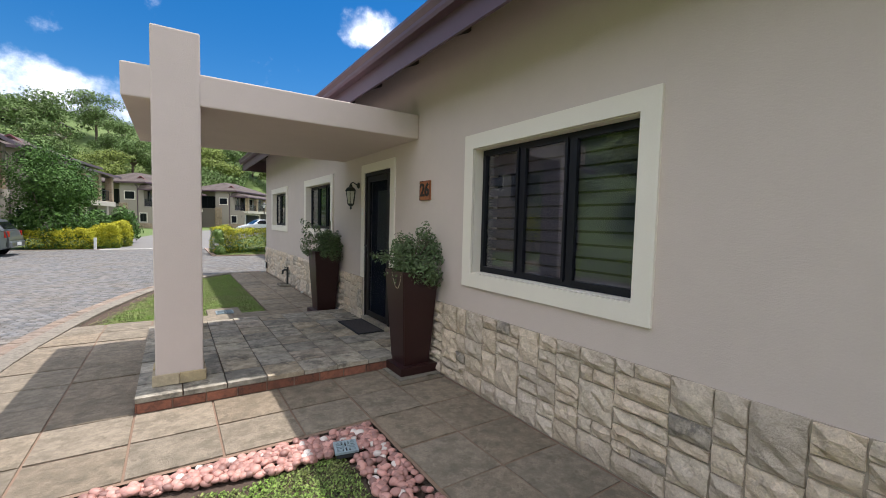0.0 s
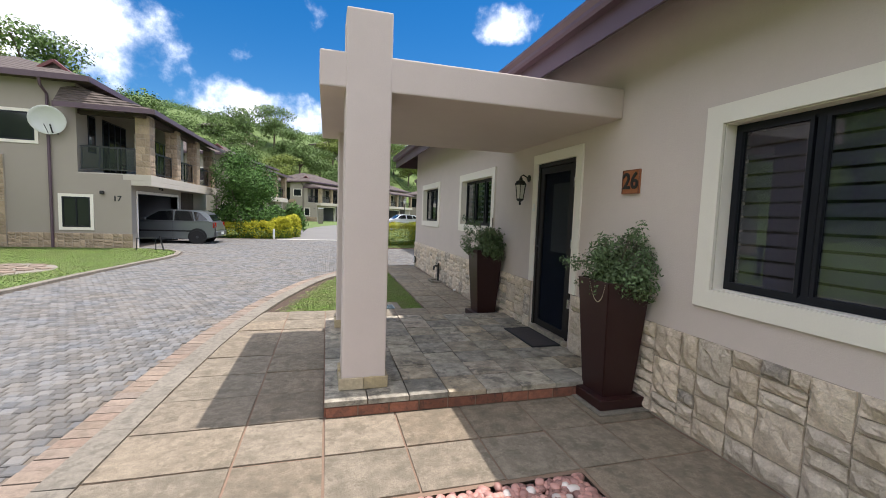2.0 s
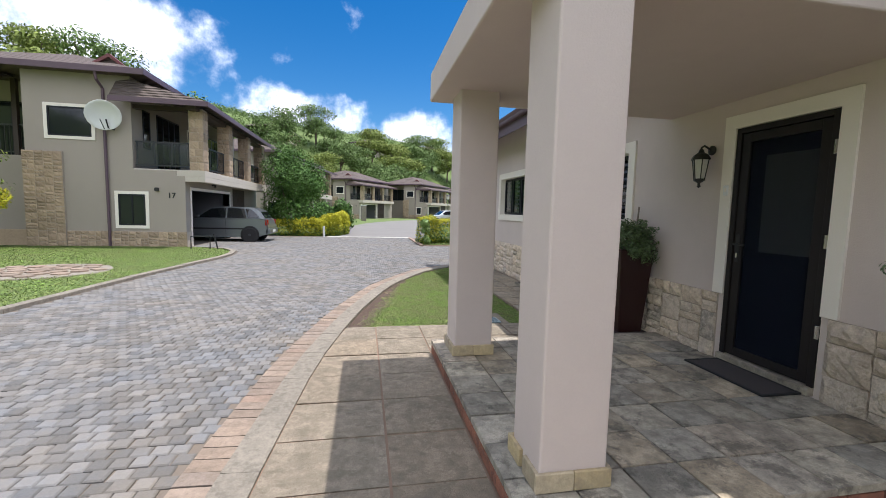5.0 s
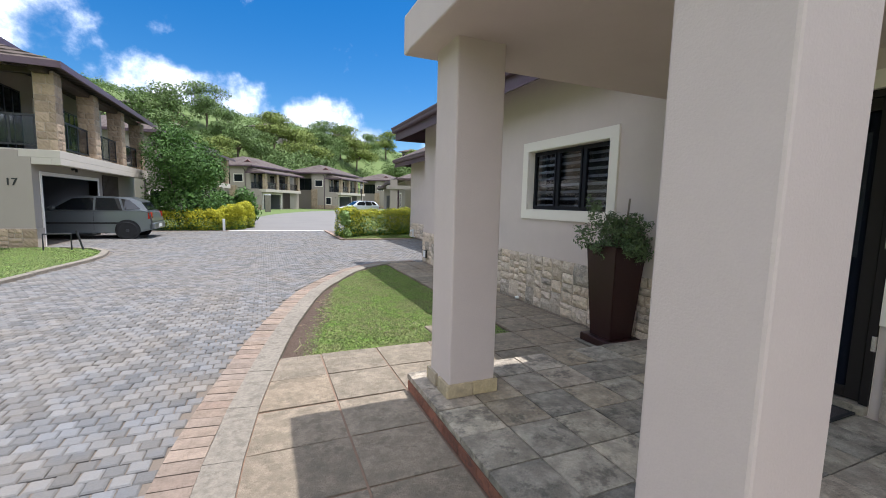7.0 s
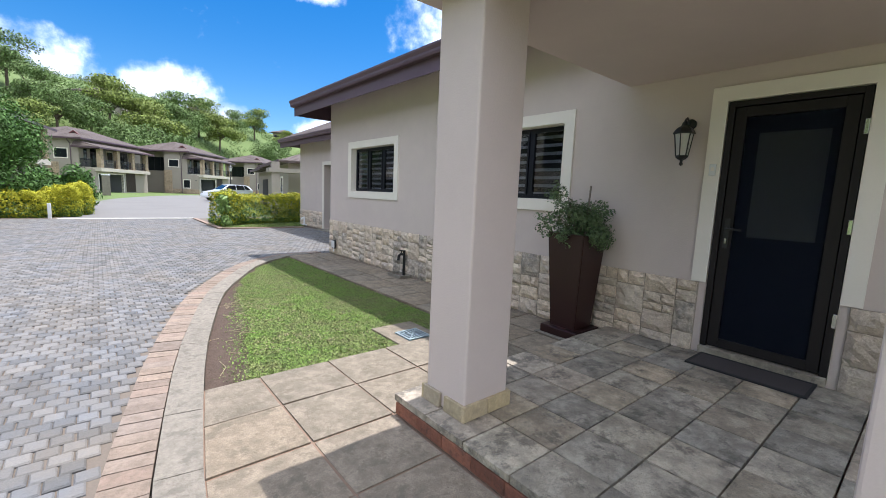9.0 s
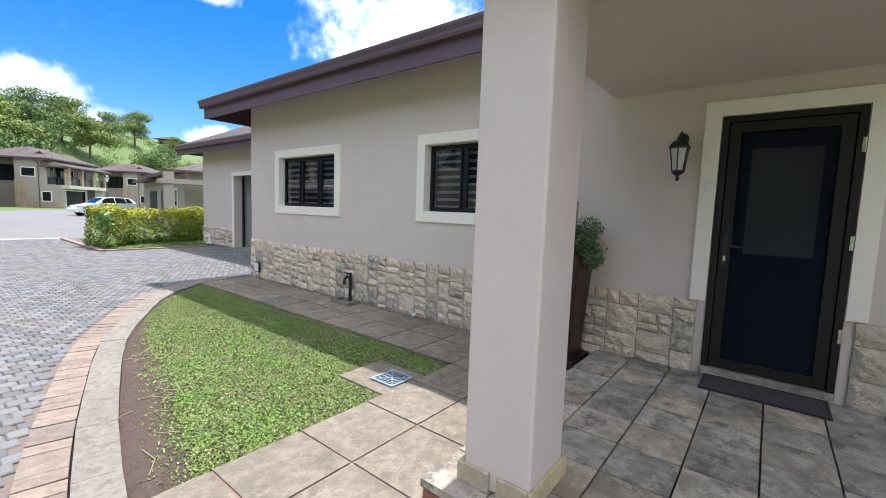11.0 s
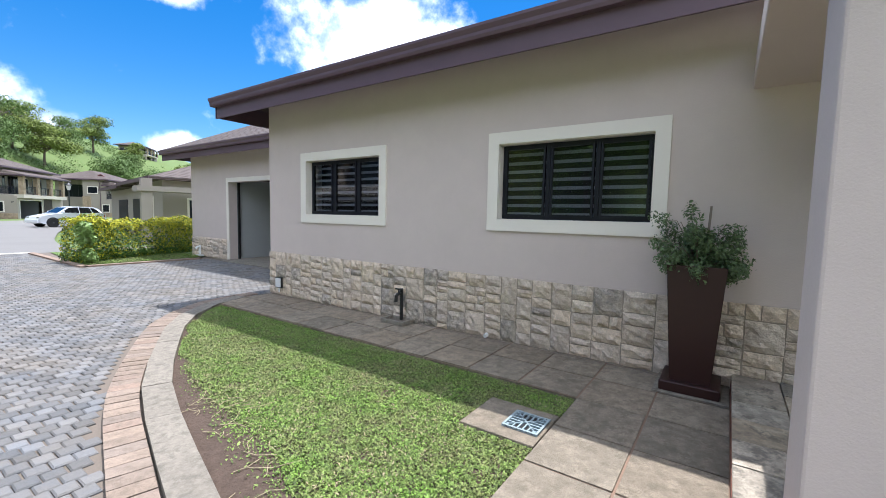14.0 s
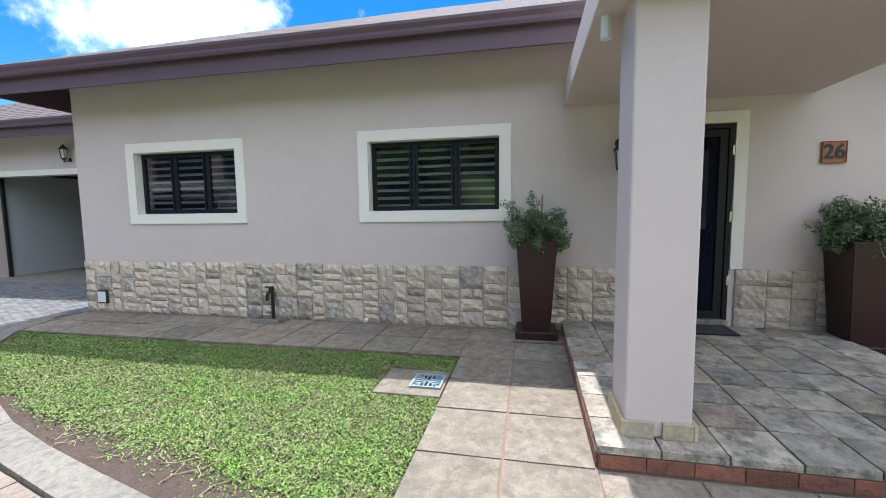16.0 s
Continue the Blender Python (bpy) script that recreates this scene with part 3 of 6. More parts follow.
# ---- front door, lamp, number, mat ----
def front_door():
    y0, y1, z0, z1 = DOOR
    d = thing("door_1", "black steel security door with dark mesh in a cream surround, shut", "door", kind="structure")
    X0, t = XW - 0.022, 0.112
    part("surround", boxes((X0, XW + 0.004, y0 - t, y1 + t, z1, z1 + t), (X0, XW + 0.004, y0 - t, y0, 0.722, z1), (X0, XW + 0.004, y1, y1 + t, 0.722, z1)), M_TRIM, d, "cream painted plaster surround")
    part("reveal", boxes((XW + 0.004, XB, y0, y0 + 0.005, z0, z1), (XW + 0.004, XB, y1 - 0.005, y1, z0, z1), (XW + 0.004, XB, y0, y1, z1 - 0.005, z1)), M_TRIM, d)
    part("threshold", boxes((XW - 0.05, XB, y0 + 0.005, y1 - 0.005, 0.13, 0.19), bevel=0.006), M_SLATE, d)
    a, b, c, e = y0 + 0.006, y1 - 0.006, 0.19, z1 - 0.006
    part("door_frame", boxes((XW - 0.012, XW + 0.05, a, a + 0.045, c, e), (XW - 0.012, XW + 0.05, b - 0.045, b, c, e), (XW - 0.012, XW + 0.05, a + 0.045, b - 0.045, e - 0.045, e), bevel=0.003), M_DOOR, d)
    a, b, c, e, s = a + 0.05, b - 0.05, c + 0.008, e - 0.05, 0.075
    leaf = part("door_leaf", boxes((XW + 0.002, XW + 0.035, a, a + s, c, e), (XW + 0.002, XW + 0.035, b - s, b, c, e), (XW + 0.002, XW + 0.035, a + s, b - s, c, c + s), (XW + 0.002, XW + 0.035, a + s, b - s, e - s, e), bevel=0.004), M_DOOR, d)
    part("mesh_screen", boxes((XW + 0.018, XW + 0.022, a + s, b - s, c + s, e - s)), M_SCREEN, leaf, "fine dark security mesh")
    part("inner_door", boxes((XW + 0.10, XW + 0.14, y0 + 0.01, y1 - 0.01, 0.19, z1 - 0.01)), M_INNER, d, "dark wooden door behind the mesh")
    part("inner_glass", boxes((XW + 0.092, XW + 0.098, a + 0.14, b - 0.15, 1.12, 1.93)), M_FROST, d, "pale frosted glass panel")
    lock = part("lock_plate", boxes((XW - 0.006, XW + 0.001, b - 0.058, b - 0.022, 1.02, 1.26), bevel=0.002), M_IRON, leaf)
    bm = bmesh.new()
    tube(bm, ((XW - 0.004, b - 0.04, 1.18), (XW - 0.05, b - 0.04, 1.18), (XW - 0.055, b - 0.06, 1.18), (XW - 0.055, b - 0.15, 1.175)), 0.009)
    part("door_handle", bm, M_IRON, leaf)
    part("key_cylinder", boxes((XW - 0.012, XW - 0.005, b - 0.048, b - 0.033, 1.06, 1.10)), M_CHROME, leaf)
    for z in (0.55, 1.20, 1.86):
        part("hinge", boxes((XW - 0.020, XW + 0.0, a - 0.052, a - 0.03, z, z + 0.10), bevel=0.003), M_CHROME, d, "steel hinge")
    return d


M_SCREEN = mat("security_mesh", (0.008, 0.011, 0.020), 0.7, spec=0.1)
sb = M_SCREEN.node_tree.nodes["Principled BSDF"]
sb.inputs["Alpha"].default_value = 0.52
M_INNER = mat("inner_door_wood", (0.008, 0.009, 0.014), 0.6, grain=0.2, spec=0.15)
M_FROST = mat("frosted_glass", (0.42, 0.43, 0.38), 0.5)
front_door()

bell = thing("door_bell", "small white plastic bell push beside the door", "bell")
part("plate", boxes((XW - 0.032, XW - 0.0225, 5.54, 5.59, 1.60, 1.69), bevel=0.003), M_WHITE, bell)
part("button", boxes((XW - 0.036, XW - 0.031, 5.553, 5.577, 1.635, 1.665), bevel=0.001), M_TRIM, bell)

plaque = thing("number_plaque", "copper house number plaque reading 26 in dark figures", "sign")
part("plate", boxes((XW - 0.018, XW - 0.001, 3.755, 3.96, 1.75, 1.955), bevel=0.003), M_PLAQUE, plaque)
part("rim", boxes((XW - 0.024, XW - 0.017, 3.755, 3.96, 1.75, 1.757), (XW - 0.024, XW - 0.017, 3.755, 3.96, 1.948, 1.955), (XW - 0.024, XW - 0.017, 3.755, 3.761, 1.757, 1.948), (XW - 0.024, XW - 0.017, 3.954, 3.96, 1.757, 1.948)), M_BRICK, plaque)


def lettering(name, words, size, m, material, parent, label="", thick=0.004):
    cu = bpy.data.curves.new(name, "FONT")
    cu.body, cu.size, cu.align_x, cu.align_y, cu.extrude = words, size, "CENTER", "CENTER", thick
    cu.offset = 0.004
    ob = new(name, cu)
    ob.data.materials.append(material)
    ob.parent = parent
    ob.matrix_local = m
    if label:
        ob["label"] = label
    return ob


FACE_WEST = Matrix(((0, 0, -1), (-1, 0, 0), (0, 1, 0))).to_4x4()
lettering("numeral", "26", 0.19, Matrix.Translation((XW - 0.021, 3.8575, 1.853)) @ FACE_WEST, M_IRON, plaque, "dark raised figures 26")

doormat = thing("door_mat", "dark grey rubber door mat on the porch tiles", "mat")
part("pad", boxes((1.94, 2.27, 4.74, 5.47, 0.131, 0.141), bevel=0.003), M_RUBBER, doormat)
part("border", boxes((1.935, 1.955, 4.735, 5.475, 0.131, 0.144), (2.255, 2.275, 4.735, 5.475, 0.131, 0.144), (1.955, 2.255, 4.735, 4.755, 0.131, 0.144), (1.955, 2.255, 5.455, 5.475, 0.131, 0.144)), M_TYRE, doormat)


M_LAMPGLASS = mat("lantern_glass", (0.55, 0.53, 0.48), 0.25, grain=0.2, scale=60)


def lantern(m, upright=False):
    """Hexagonal wall lantern; local +x points out of the wall; upright: carried on its arm from below."""
    t = thing("wall_lantern", "black iron hexagonal wall lantern with clear glass", "lamp", m, group="wall lanterns")
    bm = bmesh.new()
    low = -0.19 if upright else 0.10
    lathe(bm, ((0.045, 0.0), (0.045, 0.01), (0.03, 0.02), (0.018, 0.028)), 12)
    bm.transform(Matrix.Translation((0, 0, low)) @ Matrix.Rotation(radians(90), 4, "Y"))
    part("back_plate", bm, M_IRON, t, smooth=True)
    bm = bmesh.new()
    if upright:
        tube(bm, ((0.015, 0, -0.19), (0.05, 0, -0.20), (0.09, 0, -0.235), (0.12, 0, -0.22), (0.12, 0, -0.19)), 0.009)
    else:
        tube(bm, ((0.015, 0, 0.10), (0.05, 0, 0.12), (0.09, 0, 0.14), (0.12, 0, 0.12), (0.12, 0, 0.095)), 0.009)
    part("arm", bm, M_IRON, t)
    bm = bmesh.new()
    lathe(bm, ((0.012, 0.11), (0.02, 0.10), (0.028, 0.075), (0.06, 0.055), (0.083, 0.02), (0.083, 0.008), (0.07, 0.008)), 6, 0.12)
    part("cap", bm, M_IRON, t)
    bm = bmesh.new()
    lathe(bm, ((0.066, 0.008), (0.042, -0.17)), 6, 0.12)
    part("glass", bm, M_LAMPGLASS, t, "hazy glass panes")
    for k in range(6):
        a = k * math.pi / 3
        bm = bmesh.new()
        tube(bm, ((0.12 + 0.069 * math.cos(a), 0.069 * math.sin(a), 0.008), (0.12 + 0.045 * math.cos(a), 0.045 * math.sin(a), -0.17)), 0.005, 5)
        part("bar", bm, M_IRON, t)
    bm = bmesh.new()
    lathe(bm, ((0.047, -0.165), (0.05, -0.178), (0.03, -0.195), (0.012, -0.205), (0.012, -0.225), (0.018, -0.235), (0.004, -0.25)), 8, 0.12)
    part("finial", bm, M_IRON, t)
    return t


lamp_a = lantern(pose(XW, 5.775, 1.925, 0, 0, 180))
lamp_b = lantern(pose(4.6, 15.97, 2.68, 0, 0, 180), True)


# ---- planters ----
def quads(name, v):
    """A mesh of loose four-cornered leaves."""
    k = len(v)
    me = bpy.data.meshes.new(name)
    me.vertices.add(k)
    me.vertices.foreach_set("co", np.ascontiguousarray(v, dtype=np.float32).ravel())
    me.loops.add(k)
    me.loops.foreach_set("vertex_index", np.arange(k, dtype=np.int32))
    me.polygons.add(k // 4)
    me.polygons.foreach_set("loop_start", np.arange(0, k, 4, dtype=np.int32))
    me.update(calc_edges=True)
    return me


def leaf_cloud(name, blobs, count, size, material, parent, seed, label="", long=1.0, droop=0.0):
    """Many small folded leaves scattered through overlapping ragged lumps."""
    rng = np.random.default_rng(seed)
    w = np.array([b[3] ** 2 for b in blobs])
    pick = rng.choice(len(blobs), count, p=w / w.sum())
    c = np.array([b[:3] for b in blobs])[pick]
    rad = np.array([b[3] for b in blobs])[pick]
    sq = np.array([b[4] if len(b) > 4 else 1.0 for b in blobs])[pick]
    d = rng.normal(size=(count, 3))
    d /= np.linalg.norm(d, axis=1)[:, None]
    r = rad * (0.55 + 0.5 * rng.random(count) ** 0.6) * (1 + 0.22 * np.sin(d[:, 0] * 7 + d[:, 1] * 5 + pick) * np.cos(d[:, 2] * 6 + pick))
    p = c + d * r[:, None] * np.stack([np.ones(count), np.ones(count), sq], 1)
    p[:, 2] -= droop * rng.random(count) * np.abs(d[:, 0])
    n = d + rng.normal(scale=0.55, size=(count, 3)) + np.array([0, 0, 0.35])
    n /= np.linalg.norm(n, axis=1)[:, None]
    t = np.cross(n, rng.normal(size=(count, 3)))
    t /= np.linalg.norm(t, axis=1)[:, None]
    b = np.cross(n, t)
    s = size * (0.6 + 0.8 * rng.random(count))[:, None]
    v = np.stack([p - t * s * long, p + b * s * 0.45 + n * s * 0.12, p + t * s * long, p - b * s * 0.45 + n * s * 0.12], 1)
    me = quads(name, v.reshape(-1, 3))
    me.materials.append(material)
    ob = new(name, me)
    ob.parent = parent
    if label:
        ob["label"] = label
    return ob


def planter(cx, cy, seed, label, stick):
    t = thing("planter", label, "planter", pose(cx, cy, 0.0), group="tapered planters by the door")
    bm = bmesh.new()
    rings = []
    for z, w in ((0.09, 0.285), (1.02, 0.403), (1.03, 0.406), (1.032, 0.385), (0.93, 0.36)):
        rings.append([bm.verts.new((sx * w / 2, sy * w / 2, z)) for sx, sy in ((-1, -1), (1, -1), (1, 1), (-1, 1))])
    for q, s in zip(rings, rings[1:]):
        for k in range(4):
            bm.faces.new((q[k], q[(k + 1) % 4], s[(k + 1) % 4], s[k]))
    bm.faces.new(rings[0][::-1])
    bmesh.ops.bevel(bm, geom=[e for e in bm.edges if abs((e.verts[0].co - e.verts[1].co).z) > 0.5], offset=0.008, segments=2, affect="EDGES")
    part("pot", bm, M_PLANTER, t)
    part("base", boxes((-0.21, 0.21, -0.21, 0.21, 0.012, 0.095), bevel=0.01), M_PLANTER, t)
    part("potting_soil", boxes((-0.18, 0.18, -0.18, 0.18, 0.90, 0.945)), M_SOIL, t)
    part("pad", boxes((-0.25, 0.24, -0.27, 0.25, 0.001, 0.012)), M_KERB, t, "thin cement pad")
    plant = thing("shrub", "small-leaved grey-green shrub spilling from a planter", "plant", pose(cx, cy, 0.94), group="planter shrubs")
    rng = random.Random(seed)
    lumps = []
    for k in range(9):
        a = rng.uniform(0, 6.28)
        rr = rng.uniform(0.02, 0.19)
        lumps.append((rr * math.cos(a) + 0.02, rr * math.sin(a) - 0.04, 0.14 + rng.uniform(0, 0.24), rng.uniform(0.09, 0.16)))
    lumps += [(0.12, -0.19, 0.05, 0.11), (-0.08, 0.10, 0.07, 0.11), (0.0, -0.22, 0.12, 0.13), (-0.12, -0.02, 0.06, 0.10), (0.05, 0.19, 0.1, 0.1)]
    leaf_cloud("foliage", lumps, 5600, 0.0165, M_LEAF, plant, seed, droop=0.07, long=0.85)
    shoots = []
    for k in range(22):
        a, h = rng.uniform(0, 6.28), rng.uniform(0.05, 0.46)
        q = [(0, 0, 0), (0.06 * math.cos(a), 0.06 * math.sin(a), h * 0.5), (0.17 * math.cos(a), 0.17 * math.sin(a), h)]
        e = rng.uniform(0.24, 0.38)
        q.append((e * math.cos(a), e * math.sin(a), h + rng.uniform(-0.14, 0.06)))
        bm = bmesh.new()
        tube(bm, q, 0.005, 5, 0.0015)
        part("stem", bm, M_BARK, plant)
        ex = Vector(q[-1]) * 0.8 + Vector(q[-2]) * 0.2
        shoots += [(*ex, 0.07), (*(Vector(q[-1]) * 0.6 + Vector(q[-2]) * 0.4), 0.06), (*(Vector(q[-1]) * 1.12), 0.04)]
    leaf_cloud("outer_foliage", shoots, 3000, 0.0155, M_LEAF, plant, seed * 50)
    if stick:
        bm = bmesh.new()
        tube(bm, ((0.06, -0.04, 0), (0.07, -0.05, 0.3), (0.075, -0.06, 0.56)), 0.011, 7, 0.009)
        part("stake", bm, M_STAKE, plant, "grey wooden stake")
    else:
        chain = thing("chain", "thin brass chain hanging over a planter rim", "chain", pose(cx, cy, 0))
        for k in range(44):
            u = k / 43
            yy = 0.02 - 0.20 * u
            zz = 1.035 - 0.17 * (1 - (2 * u - 1) ** 2) ** 0.8
            xx = -0.208 + (1.03 - zz) * 0.06 - 0.006
            bm = bmesh.new()
            lathe(bm, ((0.002, -0.003), (0.0038, -0.0015), (0.0038, 0.0015), (0.002, 0.003)), 6)
            link = part("link", bm, M_BRASS, chain)
            link.location = (xx, yy, zz)
    return t


M_STAKE = mat("grey_stake", (0.22, 0.18, 0.14), 0.9, grain=0.3)
M_BRASS = mat("brass_chain", (0.50, 0.44, 0.33), 0.4, metal=0.8)
planter(2.095, 3.715, 11, "tall tapered dark brown planter on a square base beside the porch", False)
planter(2.09, 6.615, 12, "tall tapered dark brown planter below a window with a stake", True)


# ---- garage door, pipes and fittings on the wall ----
M_INSIDE = mat("garage_plaster", (0.42, 0.43, 0.42), 0.8, grain=0.06, scale=40, stain=0.15, stain_scale=0.8)
tagged(part("wall_garage_inner", boxes((4.83, 10.4, 18.36, 18.5, -0.05, 2.7), (10.4, 10.55, 13.3, 18.5, -0.05, 2.7), (4.83, 10.4, 13.3, 13.44, -0.05, 2.7)), M_INSIDE), "pale grey plastered walls inside the open garage", "wall", kind="structure")
tagged(part("garage_floor", boxes((4.3, 10.4, 13.44, 18.36, -0.1, -0.03)), M_KERB), "grey concrete garage floor", "floor", kind="structure")
gdoor = thing("door_2", "open garage doorway with cream surround, its sectional door raised inside", "door", kind="structure")
for k in range(4):
    part("panel", boxes((4.98 + k * 0.56, 4.98 + k * 0.56 + 0.555, GAR[0] + 0.06, GAR[1] - 0.06, 2.36, 2.395), bevel=0.004), M_GARAGE, gdoor)
for y in (GAR[0] + 0.005, GAR[1] - 0.055):
    part("guide_rail", boxes((4.84, 4.90, y, y + 0.05, -0.03, 2.34), (4.90, 7.3, y, y + 0.05, 2.30, 2.355)), M_IRON, gdoor, "black steel guide rail")
part("surround", boxes((4.578, 4.604, GAR[0] - 0.12, GAR[1] + 0.12, GAR[3], GAR[3] + 0.12), (4.578, 4.604, GAR[1], GAR[1] + 0.12, -0.05, GAR[3])), M_TRIM, gdoor, "cream painted surround")

gully = thing("gully", "square concrete gully at the foot of the wall", "drain")
part("kerb", boxes((2.06, 2.09, 9.68, 10.05, 0.0, 0.05), (2.27, 2.29, 9.68, 10.05, 0.0, 0.05), (2.09, 2.27, 9.68, 9.71, 0.0, 0.05), (2.09, 2.27, 10.02, 10.05, 0.0, 0.05), bevel=0.006), M_KERB, gully)
part("basin", boxes((2.09, 2.27, 9.71, 10.02, 0.001, 0.012)), M_SAND, gully)
pipe = thing("garden_tap", "dark tap with a short standpipe above the gully", "tap")
bm = bmesh.new()
tube(bm, ((2.25, 9.86, 0.02), (2.25, 9.86, 0.43)), 0.022)
part("standpipe", bm, M_IRON, pipe)
bm = bmesh.new()
tube(bm, ((2.25, 9.86, 0.36), (2.19, 9.86, 0.37), (2.15, 9.86, 0.35), (2.14, 9.86, 0.27)), 0.022)
part("spout", bm, M_IRON, pipe)
part("handle", boxes((2.185, 2.205, 9.80, 9.92, 0.42, 0.438), (2.188, 2.202, 9.85, 9.87, 0.37, 0.42), bevel=0.003), M_IRON, pipe)
flood = thing("floodlight", "small white floodlight low on the stone base", "lamp")
part("body", boxes((2.235, 2.268, 12.42, 12.58, 0.13, 0.31), bevel=0.008), M_IRON, flood)
part("lens", boxes((2.226, 2.236, 12.435, 12.565, 0.145, 0.295), bevel=0.003), M_WHITE, flood, "white diffuser")
bm = bmesh.new()
tube(bm, ((2.25, 12.5, 0.06), (2.25, 12.5, 0.14)), 0.01)
part("bracket", bm, M_WHITE, flood)
spig = thing("standpipe", "white plastic standpipe with tap by the garage", "tap")
bm = bmesh.new()
tube(bm, ((4.5, 19.95, -0.06), (4.5, 19.95, 0.30)), 0.035)
part("pipe", bm, M_WHITE, spig)
bm = bmesh.new()
tube(bm, ((4.5, 19.95, 0.25), (4.42, 19.95, 0.25), (4.38, 19.95, 0.20)), 0.03)
part("elbow", bm, M_WHITE, spig)
part("foot", boxes((4.42, 4.58, 19.87, 20.03, -0.08, 0.02), bevel=0.01), M_WHITE, spig)
outlet = thing("pipe_outlet", "stub of white plastic pipe at the foot of the wall", "pipe")
bm = bmesh.new()
tube(bm, ((2.31, 8.62, 0.045), (2.235, 8.62, 0.035)), 0.022, 10)
part("pipe", bm, M_WHITE, outlet)
spout = thing("rain_spout", "short white plastic rain spout under the canopy", "pipe")
bm = bmesh.new()
tube(bm, ((0.20, 6.27, 2.43), (0.20, 6.27, 2.30)), 0.03, 10)
part("pipe", bm, M_WHITE, spout)


def grate(m, w, label):
    t = thing("drain_grate", label, "grate", m, group="drain grates")
    h = w / 2
    part("rim", boxes((-h, h, -h, -h + 0.015, 0, 0.014), (-h, h, h - 0.015, h, 0, 0.014), (-h, -h + 0.015, -h + 0.015, h - 0.015, 0, 0.014), (h - 0.015, h, -h + 0.015, h - 0.015, 0, 0.014)), M_GRATE, t)
    for s in (-1, 1):
        bm = bmesh.new()
        tube(bm, ((-h + 0.01, -s * (h - 0.01), 0.007), (h - 0.01, s * (h - 0.01), 0.007)), 0.006, 4)
        part("diagonal", bm, M_GRATE, t)
    n = 7
    for k in range(1, n):
        u = -h + w * k / n
        e = abs(u)
        for a, b in ((e, h), (-h, -e)):
            if b - a > 0.02:
                part("slat", boxes((u - 0.005, u + 0.005, a, b, 0.002, 0.013)), M_GRATE, t)
                part("slat", boxes((a, b, u - 0.005, u + 0.005, 0.002, 0.013)), M_GRATE, t)
    # solid near-black block under the slats, painting the shade of a hollow pit
    part("pit", boxes((-h + 0.01, h - 0.01, -h + 0.01, h - 0.01, -0.03, 0.0)), M_DARK, t)
    return t


catch = tagged(part("drain_surround", boxes((0.505, 0.985, 7.33, 7.86, -0.06, -0.014), bevel=0.006), M_SLAB), "weathered concrete slab round a drain in the lawn", "slab", kind="structure")
grate(pose(0.745, 7.475, -0.012), 0.25, "grey-green plastic drain grate set in a concrete slab")
grate(pose(1.0, 2.585, 0.005, 0, 0, -12), 0.15, "pale plastic drain grate among pink pebbles")


# ---- houses over the road ----
def stone_mesh(w, h, seed, depth=0.035, name="stone"):
    """A rock-faced block: flat back at x = 0, rough face towards -x; spans 0..w along y and 0..h along z."""
    rng = random.Random(seed)
    bm = bmesh.new()
    ny, nz = max(3, min(7, round(w / 0.05))), max(3, min(6, round(h / 0.05)))
    g = []
    for i in range(ny + 1):
        row = []
        for k in range(nz + 1):
            edge = i in (0, ny) or k in (0, nz)
            corner = i in (0, ny) and k in (0, nz)
            out = rng.uniform(0.12, 0.42) * depth if edge else rng.uniform(0.45, 1.0) * depth
            jy = rng.uniform(-0.1, 0.1) * w / ny if not edge else rng.uniform(-0.004, 0.004)
            jz = rng.uniform(-0.1, 0.1) * h / nz if not edge else rng.uniform(-0.004, 0.004)
            row.append(bm.verts.new((-out, w * i / ny + jy, h * k / nz + jz)))
        g.append(row)
    for i in range(ny):
        for k in range(nz):
            bm.faces.new((g[i][k], g[i][k + 1], g[i + 1][k + 1], g[i + 1][k]))
    rim = [g[i][0] for i in range(ny)] + [g[ny][k] for k in range(nz)] + [g[i][nz] for i in range(ny, 0, -1)] + [g[0][k] for k in range(nz, 0, -1)]
    back = [bm.verts.new((0.0, v.co.y, v.co.z)) for v in rim]
    for k in range(len(rim)):
        q = (k + 1) % len(rim)
        bm.faces.new((rim[k], rim[q], back[q], back[k]))
    bmesh.ops.recalc_face_normals(bm, faces=bm.faces[:])
    me = bpy.data.meshes.new(name)
    bm.to_mesh(me)
    bm.free()
    return me


def ashlar(a, b, c, d, rng, out):
    """Random squared rubble: cuts a strip into blocks."""
    w, h = b - a, d - c
    if w > 0.36 or (w > 0.22 and w > h * 1.9 and rng.random() < 0.5):
        m = a + w * rng.uniform(0.36, 0.64)
        ashlar(a, m, c, d, rng, out)
        ashlar(m, b, c, d, rng, out)
    elif h > 0.32 or (h > 0.17 and rng.random() < 0.62):
        m = c + h * rng.uniform(0.34, 0.66)
        ashlar(a, b, c, m, rng, out)
        ashlar(a, b, m, d, rng, out)
    else:
        out.append((a, b, c, d))


